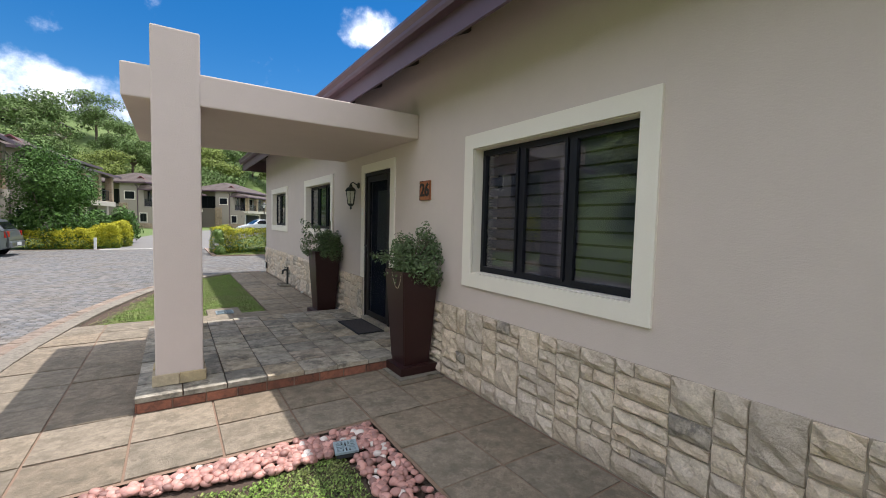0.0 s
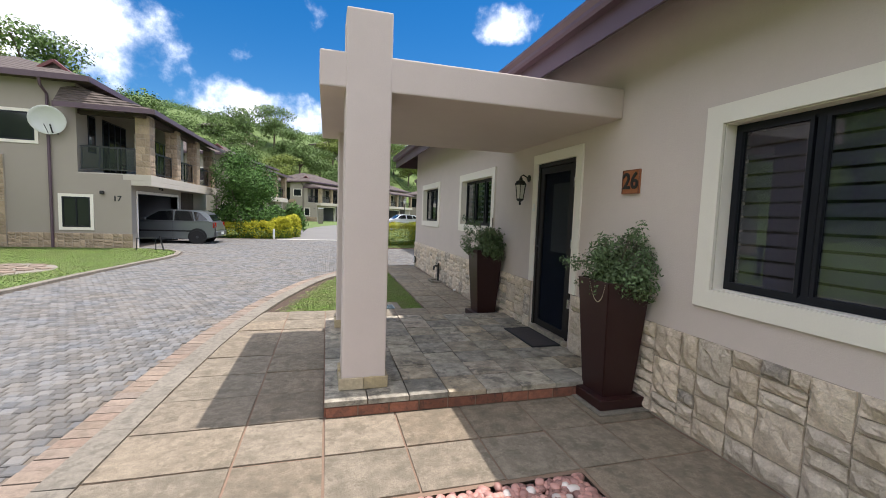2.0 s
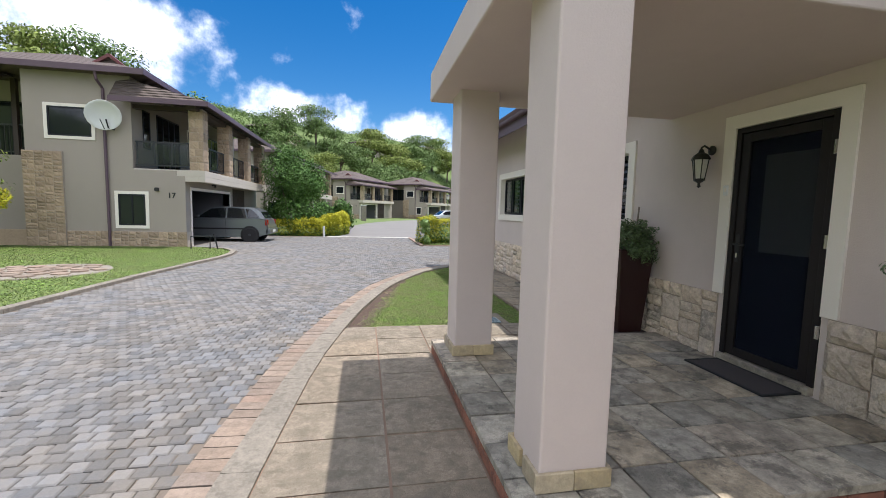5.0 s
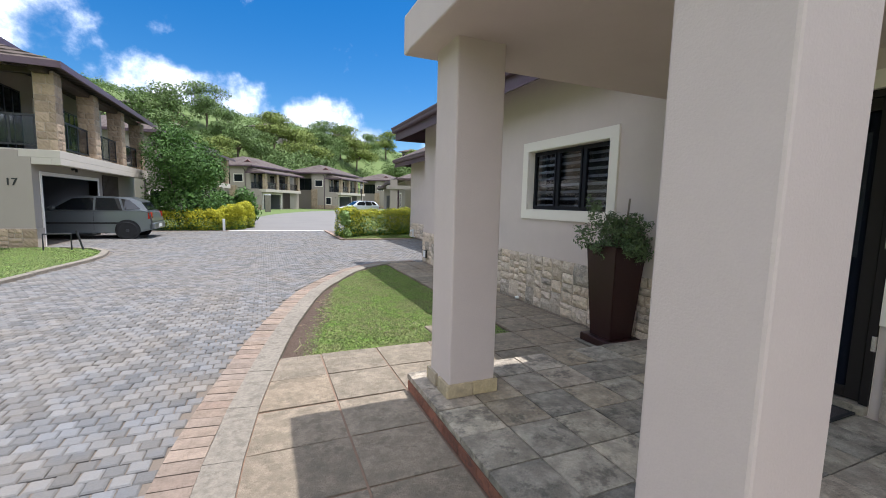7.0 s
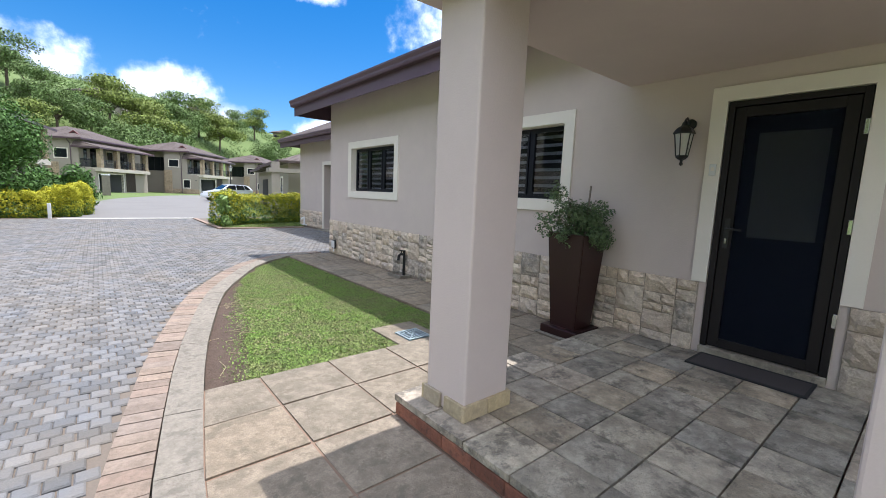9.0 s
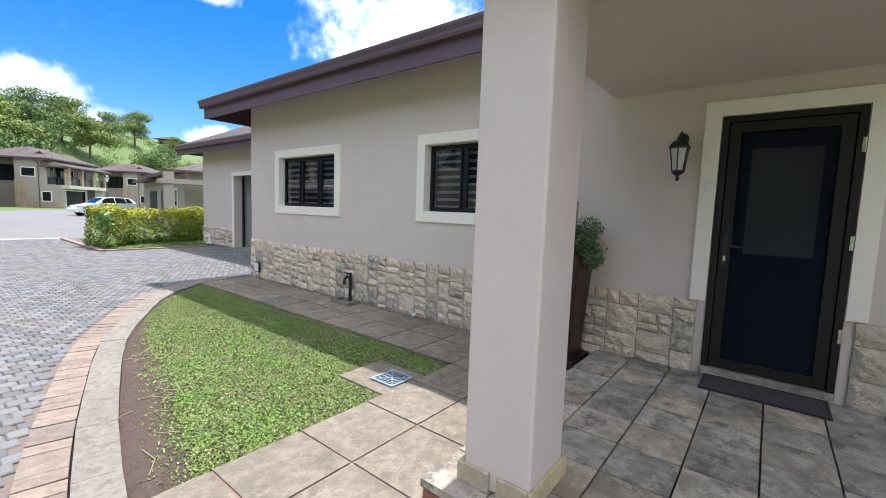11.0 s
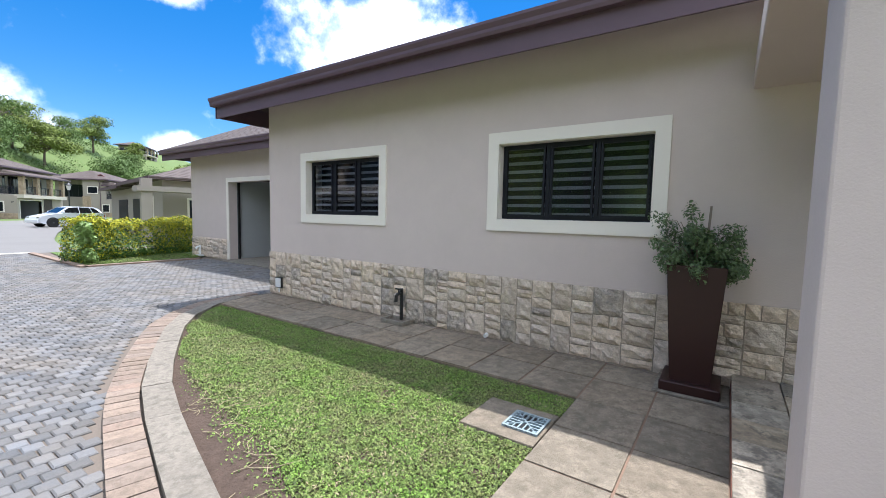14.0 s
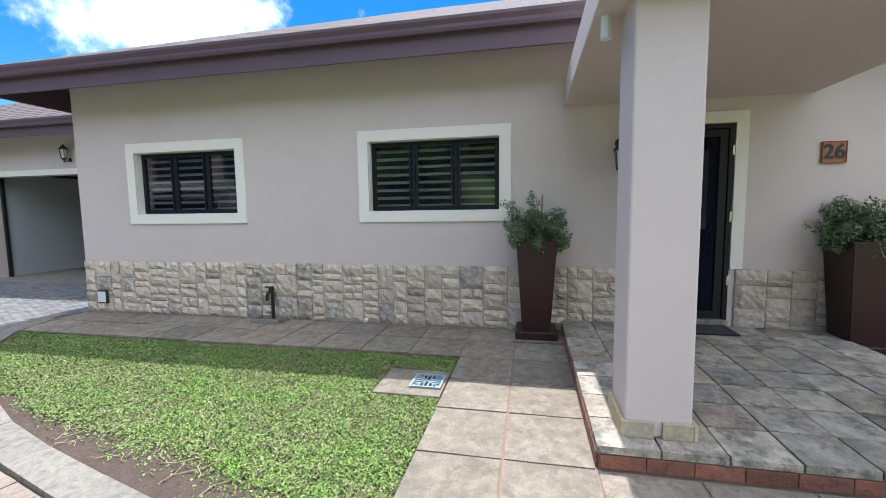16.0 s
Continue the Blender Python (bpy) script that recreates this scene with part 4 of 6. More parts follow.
def hip_roof(bm, x0, x1, y0, y1, z, pitch, thick=0.12):
    """Four slopes with a ridge along the longer side."""
    k = math.tan(radians(pitch))
    if (x1 - x0) < (y1 - y0):
        h = (x1 - x0) / 2
        r0, r1 = ((x0 + x1) / 2, y0 + h, z + h * k), ((x0 + x1) / 2, y1 - h, z + h * k)
    else:
        h = (y1 - y0) / 2
        r0, r1 = (x0 + h, (y0 + y1) / 2, z + h * k), (x1 - h, (y0 + y1) / 2, z + h * k)
    c = [bm.verts.new(p) for p in ((x0, y0, z), (x1, y0, z), (x1, y1, z), (x0, y1, z))]
    lo = [bm.verts.new((v.co.x, v.co.y, z - thick)) for v in c]
    a, b = bm.verts.new(r0), bm.verts.new(r1)
    if (x1 - x0) < (y1 - y0):
        for f in ((c[0], c[1], a), (c[1], c[2], b, a), (c[2], c[3], b), (c[3], c[0], a, b)):
            bm.faces.new(f)
    else:
        for f in ((c[0], c[1], b, a), (c[1], c[2], b), (c[2], c[3], a, b), (c[3], c[0], a)):
            bm.faces.new(f)
    for i in range(4):
        bm.faces.new((lo[i], lo[(i + 1) % 4], c[(i + 1) % 4], c[i]))
    bm.faces.new(lo[::-1])
    bmesh.ops.recalc_face_normals(bm, faces=bm.faces[:])


M_HOUSE = mat("house_plaster", (0.34, 0.295, 0.245), 0.85, grain=0.08, scale=40, stain=0.15, stain_scale=0.5)
M_DGLASS = mat("dark_window_glass", (0.012, 0.015, 0.018), 0.06, spec=0.45)
M_BAND = mat("balcony_band", (0.50, 0.45, 0.37), 0.8, stain=0.12)


def far_window(parent, axis, at, lo, hi, z0, z1, mull=1, surround=0.1):
    """A window on a house front; axis 'y': faces -y at y = at, axis 'x': faces +x at x = at."""
    w = new("window")
    w.parent = parent

    def put(nm, rows, material):
        bm = bmesh.new()
        for u0, u1, c, d, o0, o1 in rows:
            if axis == "y":
                box(bm, u0, u1, at - o1, at - o0, c, d)
            else:
                box(bm, at + o0, at + o1, u0, u1, c, d)
        part(nm, bm, material, w)

    s = surround
    if s:
        put("surround", [(lo, hi, z1 - s, z1, 0.0, 0.03), (lo, hi, z0, z0 + s, 0.0, 0.03), (lo, lo + s, z0 + s, z1 - s, 0.0, 0.03), (hi - s, hi, z0 + s, z1 - s, 0.0, 0.03)], M_TRIM)
    a, b, c, d = lo + s, hi - s, z0 + s, z1 - s
    f = 0.05
    fr = [(a, b, d - f, d, 0.0, 0.022), (a, b, c, c + f, 0.0, 0.022), (a, a + f, c + f, d - f, 0.0, 0.022), (b - f, b, c + f, d - f, 0.0, 0.022)]
    for k in range(1, mull + 1):
        u = a + (b - a) * k / (mull + 1)
        fr.append((u - 0.025, u + 0.025, c + f, d - f, 0.0, 0.022))
    put("frame", fr, M_ALU)
    put("pane", [(a + f, b - f, c + f, d - f, 0.002, 0.008)], M_DGLASS)
    return w


def townhouse(m, label, stones=True):
    t = thing("townhouse", label, "house", m, group="townhouses along the road")
    # walls: lower storey with the garage opening towards +x, upper storey set back behind the balcony
    bm = bmesh.new()
    for a, b, c, e in wall_cells(0.0, 9.6, -0.3, 2.45, [(0.5, 4.7, -0.3, 2.0)]):
        box(bm, -0.25, 0.0, a, b, c, e)
    part("garage_wall", bm, M_HOUSE, t)
    for r in ((-4.6, -0.25, 0.0, 0.25, -0.3, 2.62), (-4.6, -4.35, 0.25, 11.0, -0.3, 5.6), (-4.35, -0.25, 9.35, 9.6, -0.3, 2.45), (-4.6, -1.55, 0.0, 0.25, 2.62, 5.6), (-1.8, -1.55, 0.25, 11.0, 2.62, 5.6), (-4.35, -1.8, 10.75, 11.0, -0.3, 5.6), (-9.1, -4.6, 1.7, 1.95, -0.3, 5.6), (-9.1, -8.85, 1.95, 11.0, -0.3, 5.6)):
        part("wall", boxes(r), M_HOUSE, t)
    bm = boxes((-0.25, 0.02, 0.4, 0.5, -0.1, 2.1), (-0.25, 0.02, 4.7, 4.8, -0.1, 2.1), (-0.25, 0.02, 0.5, 4.7, 2.0, 2.1))
    part("garage_surround", bm, M_TRIM, t)
    part("garage_interior", boxes((-4.3, -0.26, 0.26, 0.28, -0.1, 2.4), (-4.34, -4.3, 0.28, 4.9, -0.1, 2.4), (-4.3, -0.26, 4.9, 4.95, -0.1, 2.4), (-4.3, -0.26, 0.28, 4.9, 2.38, 2.4)), M_GARAGE, t, "grey garage inside")
    for k in range(14):
        part("timber_slat", boxes((0.001, 0.03, 5.2 + k * 0.13, 5.2 + k * 0.13 + 0.11, 0.0, 2.25)), M_TIMBER, t)
    # balcony
    part("balcony_slab", boxes((-1.55, 0.62, 0.02, 9.2, 2.45, 2.66), (0.42, 0.62, 0.02, 9.2, 2.27, 2.45), (-0.02, 0.42, 0.02, 0.2, 2.27, 2.45), bevel=0.01), M_BAND, t, "pale plastered balcony edge")
    for k, y in enumerate((0.06, 2.85, 5.65, 8.45)):
        pil = new("pillar")
        pil.parent = t
        part("core", boxes((0.14, 0.58, y, y + 0.44, 2.66, 4.72)), M_MORTAR, pil)
        if stones:
            z = 2.66
            rng = random.Random(k)
            while z < 4.6:
                h = min(rng.uniform(0.16, 0.30), 4.72 - z)
                for face in (0, 1):
                    cut = rng.uniform(0.3, 0.7)
                    for u0, u1 in ((0.0, cut), (cut, 1.0)):
                        me = stone_mesh(0.44 * (u1 - u0) - 0.01, h - 0.012, rng.random())
                        me.materials.append(M_BROWNSTONE)
                        s = new("stone", me)
                        s.parent = pil
                        if face == 0:
                            s.matrix_local = Matrix.Translation((0.14 + 0.44 * u1, y, z)) @ Matrix.Rotation(radians(90), 4, "Z")
                        else:
                            s.matrix_local = Matrix.Translation((0.58, y + 0.44 * u1, z)) @ Matrix.Rotation(radians(180), 4, "Z")
                z += h
    bm = bmesh.new()
    ys = ((0.5, 2.85), (3.29, 5.65), (6.09, 8.45))
    for a, b in ys:
        box(bm, 0.35, 0.39, a, b, 3.52, 3.57)
        box(bm, 0.35, 0.39, a, b, 2.76, 2.80)
        n = 3
        for q in range(n + 1):
            u = a + 0.02 + (b - a - 0.08) * q / n
            box(bm, 0.355, 0.385, u, u + 0.04, 2.80, 3.52)
    box(bm, -1.5, 0.14, 0.06, 0.10, 3.52, 3.57)
    box(bm, -1.5, 0.14, 0.06, 0.10, 2.76, 2.80)
    for q in range(4):
        u = -1.48 + 1.58 * q / 3
        box(bm, u, u + 0.04, 0.065, 0.095, 2.80, 3.52)
    part("railing", bm, M_IRON, t, "black metal balcony railing")
    bm = bmesh.new()
    for a, b in ys:
        box(bm, 0.365, 0.372, a + 0.05, b - 0.05, 2.80, 3.52)
    box(bm, -1.45, 0.12, 0.075, 0.082, 2.80, 3.52)
    part("railing_glass", bm, M_RAILGLASS, t, "smoked glass railing panels")
    # roofs
    bm = bmesh.new()
    hip_roof(bm, -9.7, -0.95, -0.45, 11.6, 5.72, 20)
    part("roof", bm, M_ROOF, t, "brown tiled hipped roof")
    bm = bmesh.new()
    v = [bm.verts.new(p) for p in ((-1.9, -0.56, 4.84), (0.95, -0.56, 4.84), (0.95, 9.6, 4.84), (-1.54, 9.6, 5.48), (-1.54, -0.1, 5.48), (-1.9, -0.1, 5.40))]
    lo = [bm.verts.new((q.co.x, q.co.y, q.co.z - 0.07)) for q in v]
    for f in ((0, 1, 4, 5), (1, 2, 3, 4)):
        bm.faces.new([v[i] for i in f])
        bm.faces.new([lo[i] for i in f][::-1])
    for a, b in ((0, 1), (1, 2), (2, 3), (5, 0)):
        bm.faces.new((lo[a], lo[b], v[b], v[a]))
    bmesh.ops.recalc_face_normals(bm, faces=bm.faces[:])
    part("balcony_roof", bm, M_ROOF, t, "lean-to tiled balcony roof")
    part("beam", boxes((0.2, 0.5, -0.3, 9.4, 4.62, 4.76), (-1.7, 0.5, 0.1, 0.3, 4.62, 4.76)), M_TIMBER, t)
    bm = boxes((0.93, 0.98, -0.6, 9.6, 4.68, 4.84), (-1.9, 0.93, -0.61, -0.56, 4.68, 4.84))
    part("gutter", bm, M_FASCIA, t)
    part("gutter", boxes((-9.75, -0.9, -0.52, -0.46, 5.56, 5.74), (-0.95, -0.9, -0.46, 11.6, 5.56, 5.74), (-9.75, -9.7, -0.46, 11.6, 5.56, 5.74)), M_FASCIA, t)
    bm = bmesh.new()
    a, b, c, d = (-3.3, 1.2, 6.22), (-1.9, 1.2, 5.98), (-2.7, 1.2, 6.55), (-2.9, 3.4, 6.62)
    vv = [bm.verts.new(p) for p in (a, b, c, (-3.3, 3.4, 6.3), (-1.9, 3.4, 6.0), d)]
    for f in ((0, 1, 2), (1, 4, 5, 2), (3, 0, 2, 5)):
        bm.faces.new([vv[i] for i in f])
    part("gablet", bm, M_ROOF, t)
    bm = bmesh.new()
    for p, q in ((a, c), (b, c)):
        tube(bm, ((p[0], 1.15, p[2] - 0.05), (q[0], 1.15, q[2] + 0.02)), 0.07, 4)
    part("barge_board", bm, M_BARGE, t, "red-brown barge boards")
    bm = bmesh.new()
    tube(bm, ((-2.30, -0.46, 5.58), (-2.30, -0.40, 5.35), (-2.30, -0.08, 5.15), (-2.30, -0.06, -0.05)), 0.045)
    part("downpipe", bm, M_FASCIA, t)
    # stone pier and base course
    part("pier", boxes((-4.66, -3.55, -0.07, -0.001, -0.2, 3.1)), M_MORTAR, t)
    part("base_course", boxes((-3.55, 0.03, -0.03, -0.001, -0.2, 0.56), (0.001, 0.03, 0.0, 0.4, -0.2, 0.56)), M_MORTAR, t)
    if stones:
        out, rng = [], random.Random(5)
        ashlar(-4.66, -3.55, -0.1, 3.1, rng, out)
        n = len(out)
        for k in range(6):
            ashlar(-3.55 + k * 0.597, -3.55 + (k + 1) * 0.597, -0.1, 0.56, rng, out)
        for i, (a, b, c, d) in enumerate(out):
            me = stone_mesh(b - a - 0.012, d - c - 0.012, i)
            me.materials.append(M_BROWNSTONE)
            s = new("stone", me)
            s.parent = t
            s.matrix_local = Matrix.Translation((b - 0.006, -0.07 if i < n else -0.03, c + 0.006)) @ Matrix.Rotation(radians(90), 4, "Z")
    far_window(t, "y", 0.0, -4.03, -2.60, 3.50, 4.62, 0)
    far_window(t, "y", 1.7, -8.6, -5.2, 3.0, 4.9, 3, 0.0)
    far_window(t, "y", 0.0, -2.13, -1.12, 0.66, 1.90, 1)
    far_window(t, "x", -1.55, 0.7, 1.2, 3.4, 4.7, 0, 0.0)
    far_window(t, "x", -1.55, 1.7, 3.6, 2.68, 4.75, 3, 0.0)
    far_window(t, "x", -1.55, 4.4, 5.5, 3.3, 4.7, 1, 0.08)
    far_window(t, "x", -1.55, 6.3, 8.3, 2.68, 4.75, 3, 0.0)
    bm = bmesh.new()
    tube(bm, ((0.0, 2.55, 2.28), (0.12, 2.55, 2.30), (0.12, 2.55, 2.20)), 0.04, 6)
    part("garage_lamp", bm, M_IRON, t)
    return t


M_BROWNSTONE = mat("brown_sandstone", (0.40, 0.30, 0.20), 0.9, grain=0.4, scale=15, stain=0.3, stain_scale=2, bump=0.6, tint=(0.28, 0.2, 0.14), rand=0.2)
M_BARGE = mat("red_brown_board", (0.16, 0.05, 0.05), 0.5)
M_RAILGLASS = mat("smoked_glass", (0.02, 0.024, 0.03), 0.08, spec=0.7)
M_RAILGLASS.node_tree.nodes["Principled BSDF"].inputs["Alpha"].default_value = 0.35

H17 = pose(-6.85, 18.0, -0.09)
house_17 = townhouse(H17, "two-storey taupe townhouse with stone-pillared balcony, open garage and brown tiled roof")
lettering("house_number", "17", 0.26, Matrix.Translation((-0.42, -0.012, 1.78)) @ Matrix.Rotation(radians(90), 4, "X"), M_IRON, house_17, "dark figures 17", 0.006)
dish = thing("satellite_dish", "white round satellite dish on the house wall", "dish", H17 @ pose(-2.05, -0.03, 4.12))
bm = bmesh.new()
lathe(bm, ((0.02, 0.09), (0.2, 0.065), (0.36, 0.03), (0.46, -0.03), (0.47, -0.025), (0.36, 0.045), (0.02, 0.105)), 24)
bm.transform(Matrix.Translation((-0.05, -0.45, 0.12)) @ Matrix.Rotation(radians(25), 4, "Z") @ Matrix.Rotation(radians(-68), 4, "X"))
bmesh.ops.recalc_face_normals(bm, faces=bm.faces[:])
part("reflector", bm, M_WHITE, dish, smooth=True)
bm = bmesh.new()
tube(bm, ((0.0, 0.02, -0.25), (0.0, -0.3, -0.25), (-0.02, -0.38, 0.0)), 0.02)
tube(bm, ((-0.05, -0.42, -0.30), (0.12, -0.95, -0.10)), 0.012)
part("bracket", bm, M_IRON, dish)
alarm = thing("alarm_siren", "small dark siren box on the wall", "siren", H17 @ pose(-0.85, -0.06, 1.98))
part("case", boxes((-0.06, 0.06, -0.05, 0.055, -0.06, 0.06), bevel=0.02), M_IRON, alarm)

# terrace wall and railing beside it
terrace = tagged(part("terrace_wall", boxes((-19, -11.46, 19.2, 19.45, -0.2, 2.95)), M_HOUSE), "pale plaster terrace wall", "wall", kind="structure")
tagged(part("terrace_base", boxes((-19, -11.46, 19.14, 19.199, -0.2, 0.42)), M_BROWNSTONE), "stone base of the terrace wall", "wall", kind="structure")
rail = thing("terrace_railing", "black metal railing on a terrace wall", "railing")
part("rails", boxes((-19, -11.5, 19.30, 19.34, 3.95, 4.0), (-19, -11.5, 19.30, 19.34, 3.05, 3.09)), M_IRON, rail)
for k in range(52):
    part("baluster", boxes((-18.95 + k * 0.144, -18.93 + k * 0.144, 19.31, 19.33, 2.95, 3.95)), M_IRON, rail)
veranda = thing("veranda_roof", "red-brown tiled veranda roof over a terrace", "roof")
bm = bmesh.new()
v = [bm.verts.new(p) for p in ((-19, 18.0, 5.16), (-12.15, 18.0, 5.16), (-12.15, 21.5, 6.45), (-19, 21.5, 6.45))]
bm.faces.new(v)
bmesh.ops.solidify(bm, geom=bm.faces[:], thickness=0.12)
part("roof_sheet", bm, M_ROOF, veranda)
for k in range(28):
    bm = bmesh.new()
    x = -12.2 - k * 0.24
    tube(bm, ((x, 17.98, 5.20), (x, 21.5, 6.49)), 0.07, 6)
    part("tile_roll", bm, M_ROOF, veranda)
part("fascia", boxes((-19, -12.12, 17.93, 17.99, 4.98, 5.2)), M_FASCIA, veranda)
for x in (-18.8, -12.6):
    part("post", boxes((x, x + 0.14, 19.25, 19.39, 2.95, 5.5)), M_TIMBER, veranda)
for x, y, rz in ((-6.2, 36.5, -10), (-1.6, 64.0, -33), (9.5, 71.5, -36), (23, 85, -42)):
    copy_thing(house_17, pose(x, y, rise(y) - 0.05, 0, 0, rz))
for az, r, rz in ((-27, 78, 8), (-10, 104, -8), (1.5, 122, -30), (9.5, 148, -30), (19, 190, -40), (-40, 74, 20)):
    x, y = r * math.sin(radians(az)), r * math.cos(radians(az))
    copy_thing(house_17, pose(x, y, hill(x, y) - 0.9, 0, 0, rz))

# single-storey neighbour behind the hedge
bung = thing("bungalow", "single-storey taupe house with plastered porch pillar and tiled roof", "house", pose(6.9, 28.5, -0.15, 0, 0, -10))
part("wall", boxes((0, 8, 0, 7.6, -0.4, 2.9), (0, 8, 7.6, 15.5, -0.4, 2.75)), M_HOUSE, bung)
bm = bmesh.new()
hip_roof(bm, -0.6, 8.6, -0.6, 8.2, 3.02, 20)
hip_roof(bm, -0.6, 8.6, 7.0, 16.2, 2.9, 20)
part("roof", bm, M_ROOF, bung)
part("gutter", boxes((-0.66, -0.6, -0.6, 8.2, 2.86, 3.04), (-0.66, -0.6, 8.2, 16.2, 2.74, 2.92)), M_FASCIA, bung)
part("porch_slab", boxes((-1.25, 2.2, -1.75, -0.61, 2.30, 2.52)), M_HOUSE, bung)
part("pillar", boxes((-1.1, -0.7, -1.65, -1.25, -0.4, 2.85)), M_HOUSE, bung)
part("pillar", boxes((1.7, 2.1, -1.65, -1.25, -0.4, 2.30)), M_HOUSE, bung)
bm = bmesh.new()
tube(bm, ((-0.62, 3.2, 2.88), (-0.3, 3.2, 2.6), (-0.06, 3.2, 2.45), (-0.06, 3.2, -0.1)), 0.05)
part("downpipe", bm, M_FASCIA, bung)
part("window", boxes((-0.02, 0.0, 2.0, 2.7, 0.9, 2.1)), M_DGLASS, bung)
part("window_surround", boxes((-0.03, -0.002, 1.9, 2.0, 0.8, 2.2), (-0.03, -0.002, 2.7, 2.8, 0.8, 2.2), (-0.03, -0.002, 2.0, 2.7, 2.1, 2.2), (-0.03, -0.002, 2.0, 2.7, 0.8, 0.9)), M_TRIM, bung)
part("door", boxes((-0.03, 0.0, 5.0, 7.2, -0.1, 2.1)), M_DOOR, bung)
part("garage_door", boxes((-0.03, 0.0, 9.0, 12.2, -0.2, 2.1)), M_DOOR, bung)
far_window(bung, "y", 0.0, 1.0, 2.0, 1.0, 2.1, 1)


# ---- vehicles ----
def hatchback(m, paint, label, rim):
    """Five-door hatchback, nose towards -x, 4.0 m long, on z = 0."""
    t = thing("car", label, "car", m)
    body = [(-1.98, 0.34), (-2.0, 0.52), (-1.92, 0.70), (-1.05, 0.90), (-0.55, 0.96), (1.72, 0.98), (1.93, 0.92), (2.0, 0.62), (1.98, 0.34), (1.60, 0.22), (-1.6, 0.20)]
    bm = bmesh.new()
    rings = []
    for y, s in ((-0.80, 0.0), (-0.845, 0.05), (-0.845, 0.055), (0.845, 0.055), (0.845, 0.05), (0.80, 0.0)):
        k = 0.97 if abs(y) < 0.84 else 1.0
        rings.append([bm.verts.new((px * k, y, 0.55 + (pz - 0.55) * (0.96 if k < 1 else 1.0))) for px, pz in body])
    for q, s in zip(rings, rings[1:]):
        for i in range(len(body)):
            j = (i + 1) % len(body)
            bm.faces.new((q[i], q[j], s[j], s[i]))
    bm.faces.new(rings[0])
    bm.faces.new(rings[-1][::-1])
    bmesh.ops.recalc_face_normals(bm, faces=bm.faces[:])
    part("body", bm, paint, t)
    cab = [(-0.98, 0.93, 0.76), (-0.30, 1.38, 0.60), (0.10, 1.44, 0.58), (1.30, 1.42, 0.58), (1.62, 1.30, 0.60), (1.86, 0.95, 0.74)]
    bm = bmesh.new()
    L = [bm.verts.new((x, -w, z)) for x, z, w in cab]
    R = [bm.verts.new((x, w, z)) for x, z, w in cab]
    for i in range(len(cab) - 1):
        bm.faces.new((L[i], L[i + 1], R[i + 1], R[i]))
    bm.faces.new(L[::-1])
    bm.faces.new(R)
    bm.faces.new((L[0], R[0], R[-1], L[-1]))
    bmesh.ops.recalc_face_normals(bm, faces=bm.faces[:])
    part("cabin", bm, paint, t)

    def quad(nm, pts, material, lift):
        bm = bmesh.new()
        c = sum((Vector(p) for p in pts), Vector()) / len(pts)
        n = (Vector(pts[1]) - Vector(pts[0])).cross(Vector(pts[2]) - Vector(pts[1])).normalized()
        if n.dot(c - Vector((0.3, 0, 0.7))) < 0:
            n = -n
        a = [bm.verts.new(Vector(p) + n * lift) for p in pts]
        b = [bm.verts.new(Vector(p) - n * 0.01) for p in pts]
        bm.faces.new(a)
        for i in range(len(pts)):
            j = (i + 1) % len(pts)
            bm.faces.new((a[i], a[j], b[j], b[i]))
        bmesh.ops.recalc_face_normals(bm, faces=bm.faces[:])
        part(nm, bm, material, t)

    for s in (-1, 1):
        quad("side_window", [(-0.72, s * 0.735, 0.985), (-0.22, s * 0.622, 1.34), (0.34, s * 0.605, 1.385), (0.34, s * 0.745, 0.985)], M_CARGLASS, 0.006)
        quad("side_window", [(0.40, s * 0.745, 0.985), (0.40, s * 0.605, 1.385), (1.02, s * 0.61, 1.37), (1.14, s * 0.742, 0.985)], M_CARGLASS, 0.006)
        quad("side_window", [(1.20, s * 0.742, 1.0), (1.09, s * 0.615, 1.36), (1.32, s * 0.62, 1.33), (1.64, s * 0.725, 1.03)], M_CARGLASS, 0.006)
        part("tail_light", boxes((1.86, 1.975, s * 0.74 - 0.075, s * 0.74 + 0.075, 0.70, 0.93), bevel=0.01), M_RED, t)
        part("headlight", boxes((-1.96, -1.84, s * 0.62 - 0.15, s * 0.62 + 0.15, 0.56, 0.70), bevel=0.02), M_CHROME, t)
        part("mirror", boxes((-0.72, -0.58, s * 0.90 - 0.08, s * 0.90 + 0.08, 0.98, 1.10), bevel=0.03), paint, t)
        part("door_seam", boxes((0.37, 0.376, s * 0.848 - 0.003, s * 0.848 + 0.003, 0.32, 0.95)), M_TYRE, t)
        part("side_strip", boxes((-1.05, 1.1, s * 0.852 - 0.008, s * 0.852 + 0.008, 0.52, 0.58)), M_TYRE, t)
    quad("windscreen", [(-0.92, -0.70, 0.965), (-0.34, -0.58, 1.355), (-0.34, 0.58, 1.355), (-0.92, 0.70, 0.965)], M_CARGLASS, 0.006)
    quad("rear_window", [(1.66, -0.57, 1.25), (1.84, -0.66, 0.99), (1.84, 0.66, 0.99), (1.66, 0.57, 1.25)], M_CARGLASS, 0.006)
    part("bumper", boxes((1.86, 2.06, -0.80, 0.80, 0.34, 0.56), bevel=0.04), paint, t)
    part("bumper", boxes((-2.06, -1.86, -0.80, 0.80, 0.28, 0.52), bevel=0.04), paint, t)
    part("number_plate", boxes((2.058, 2.07, -0.24, 0.24, 0.40, 0.51)), M_WHITE, t)
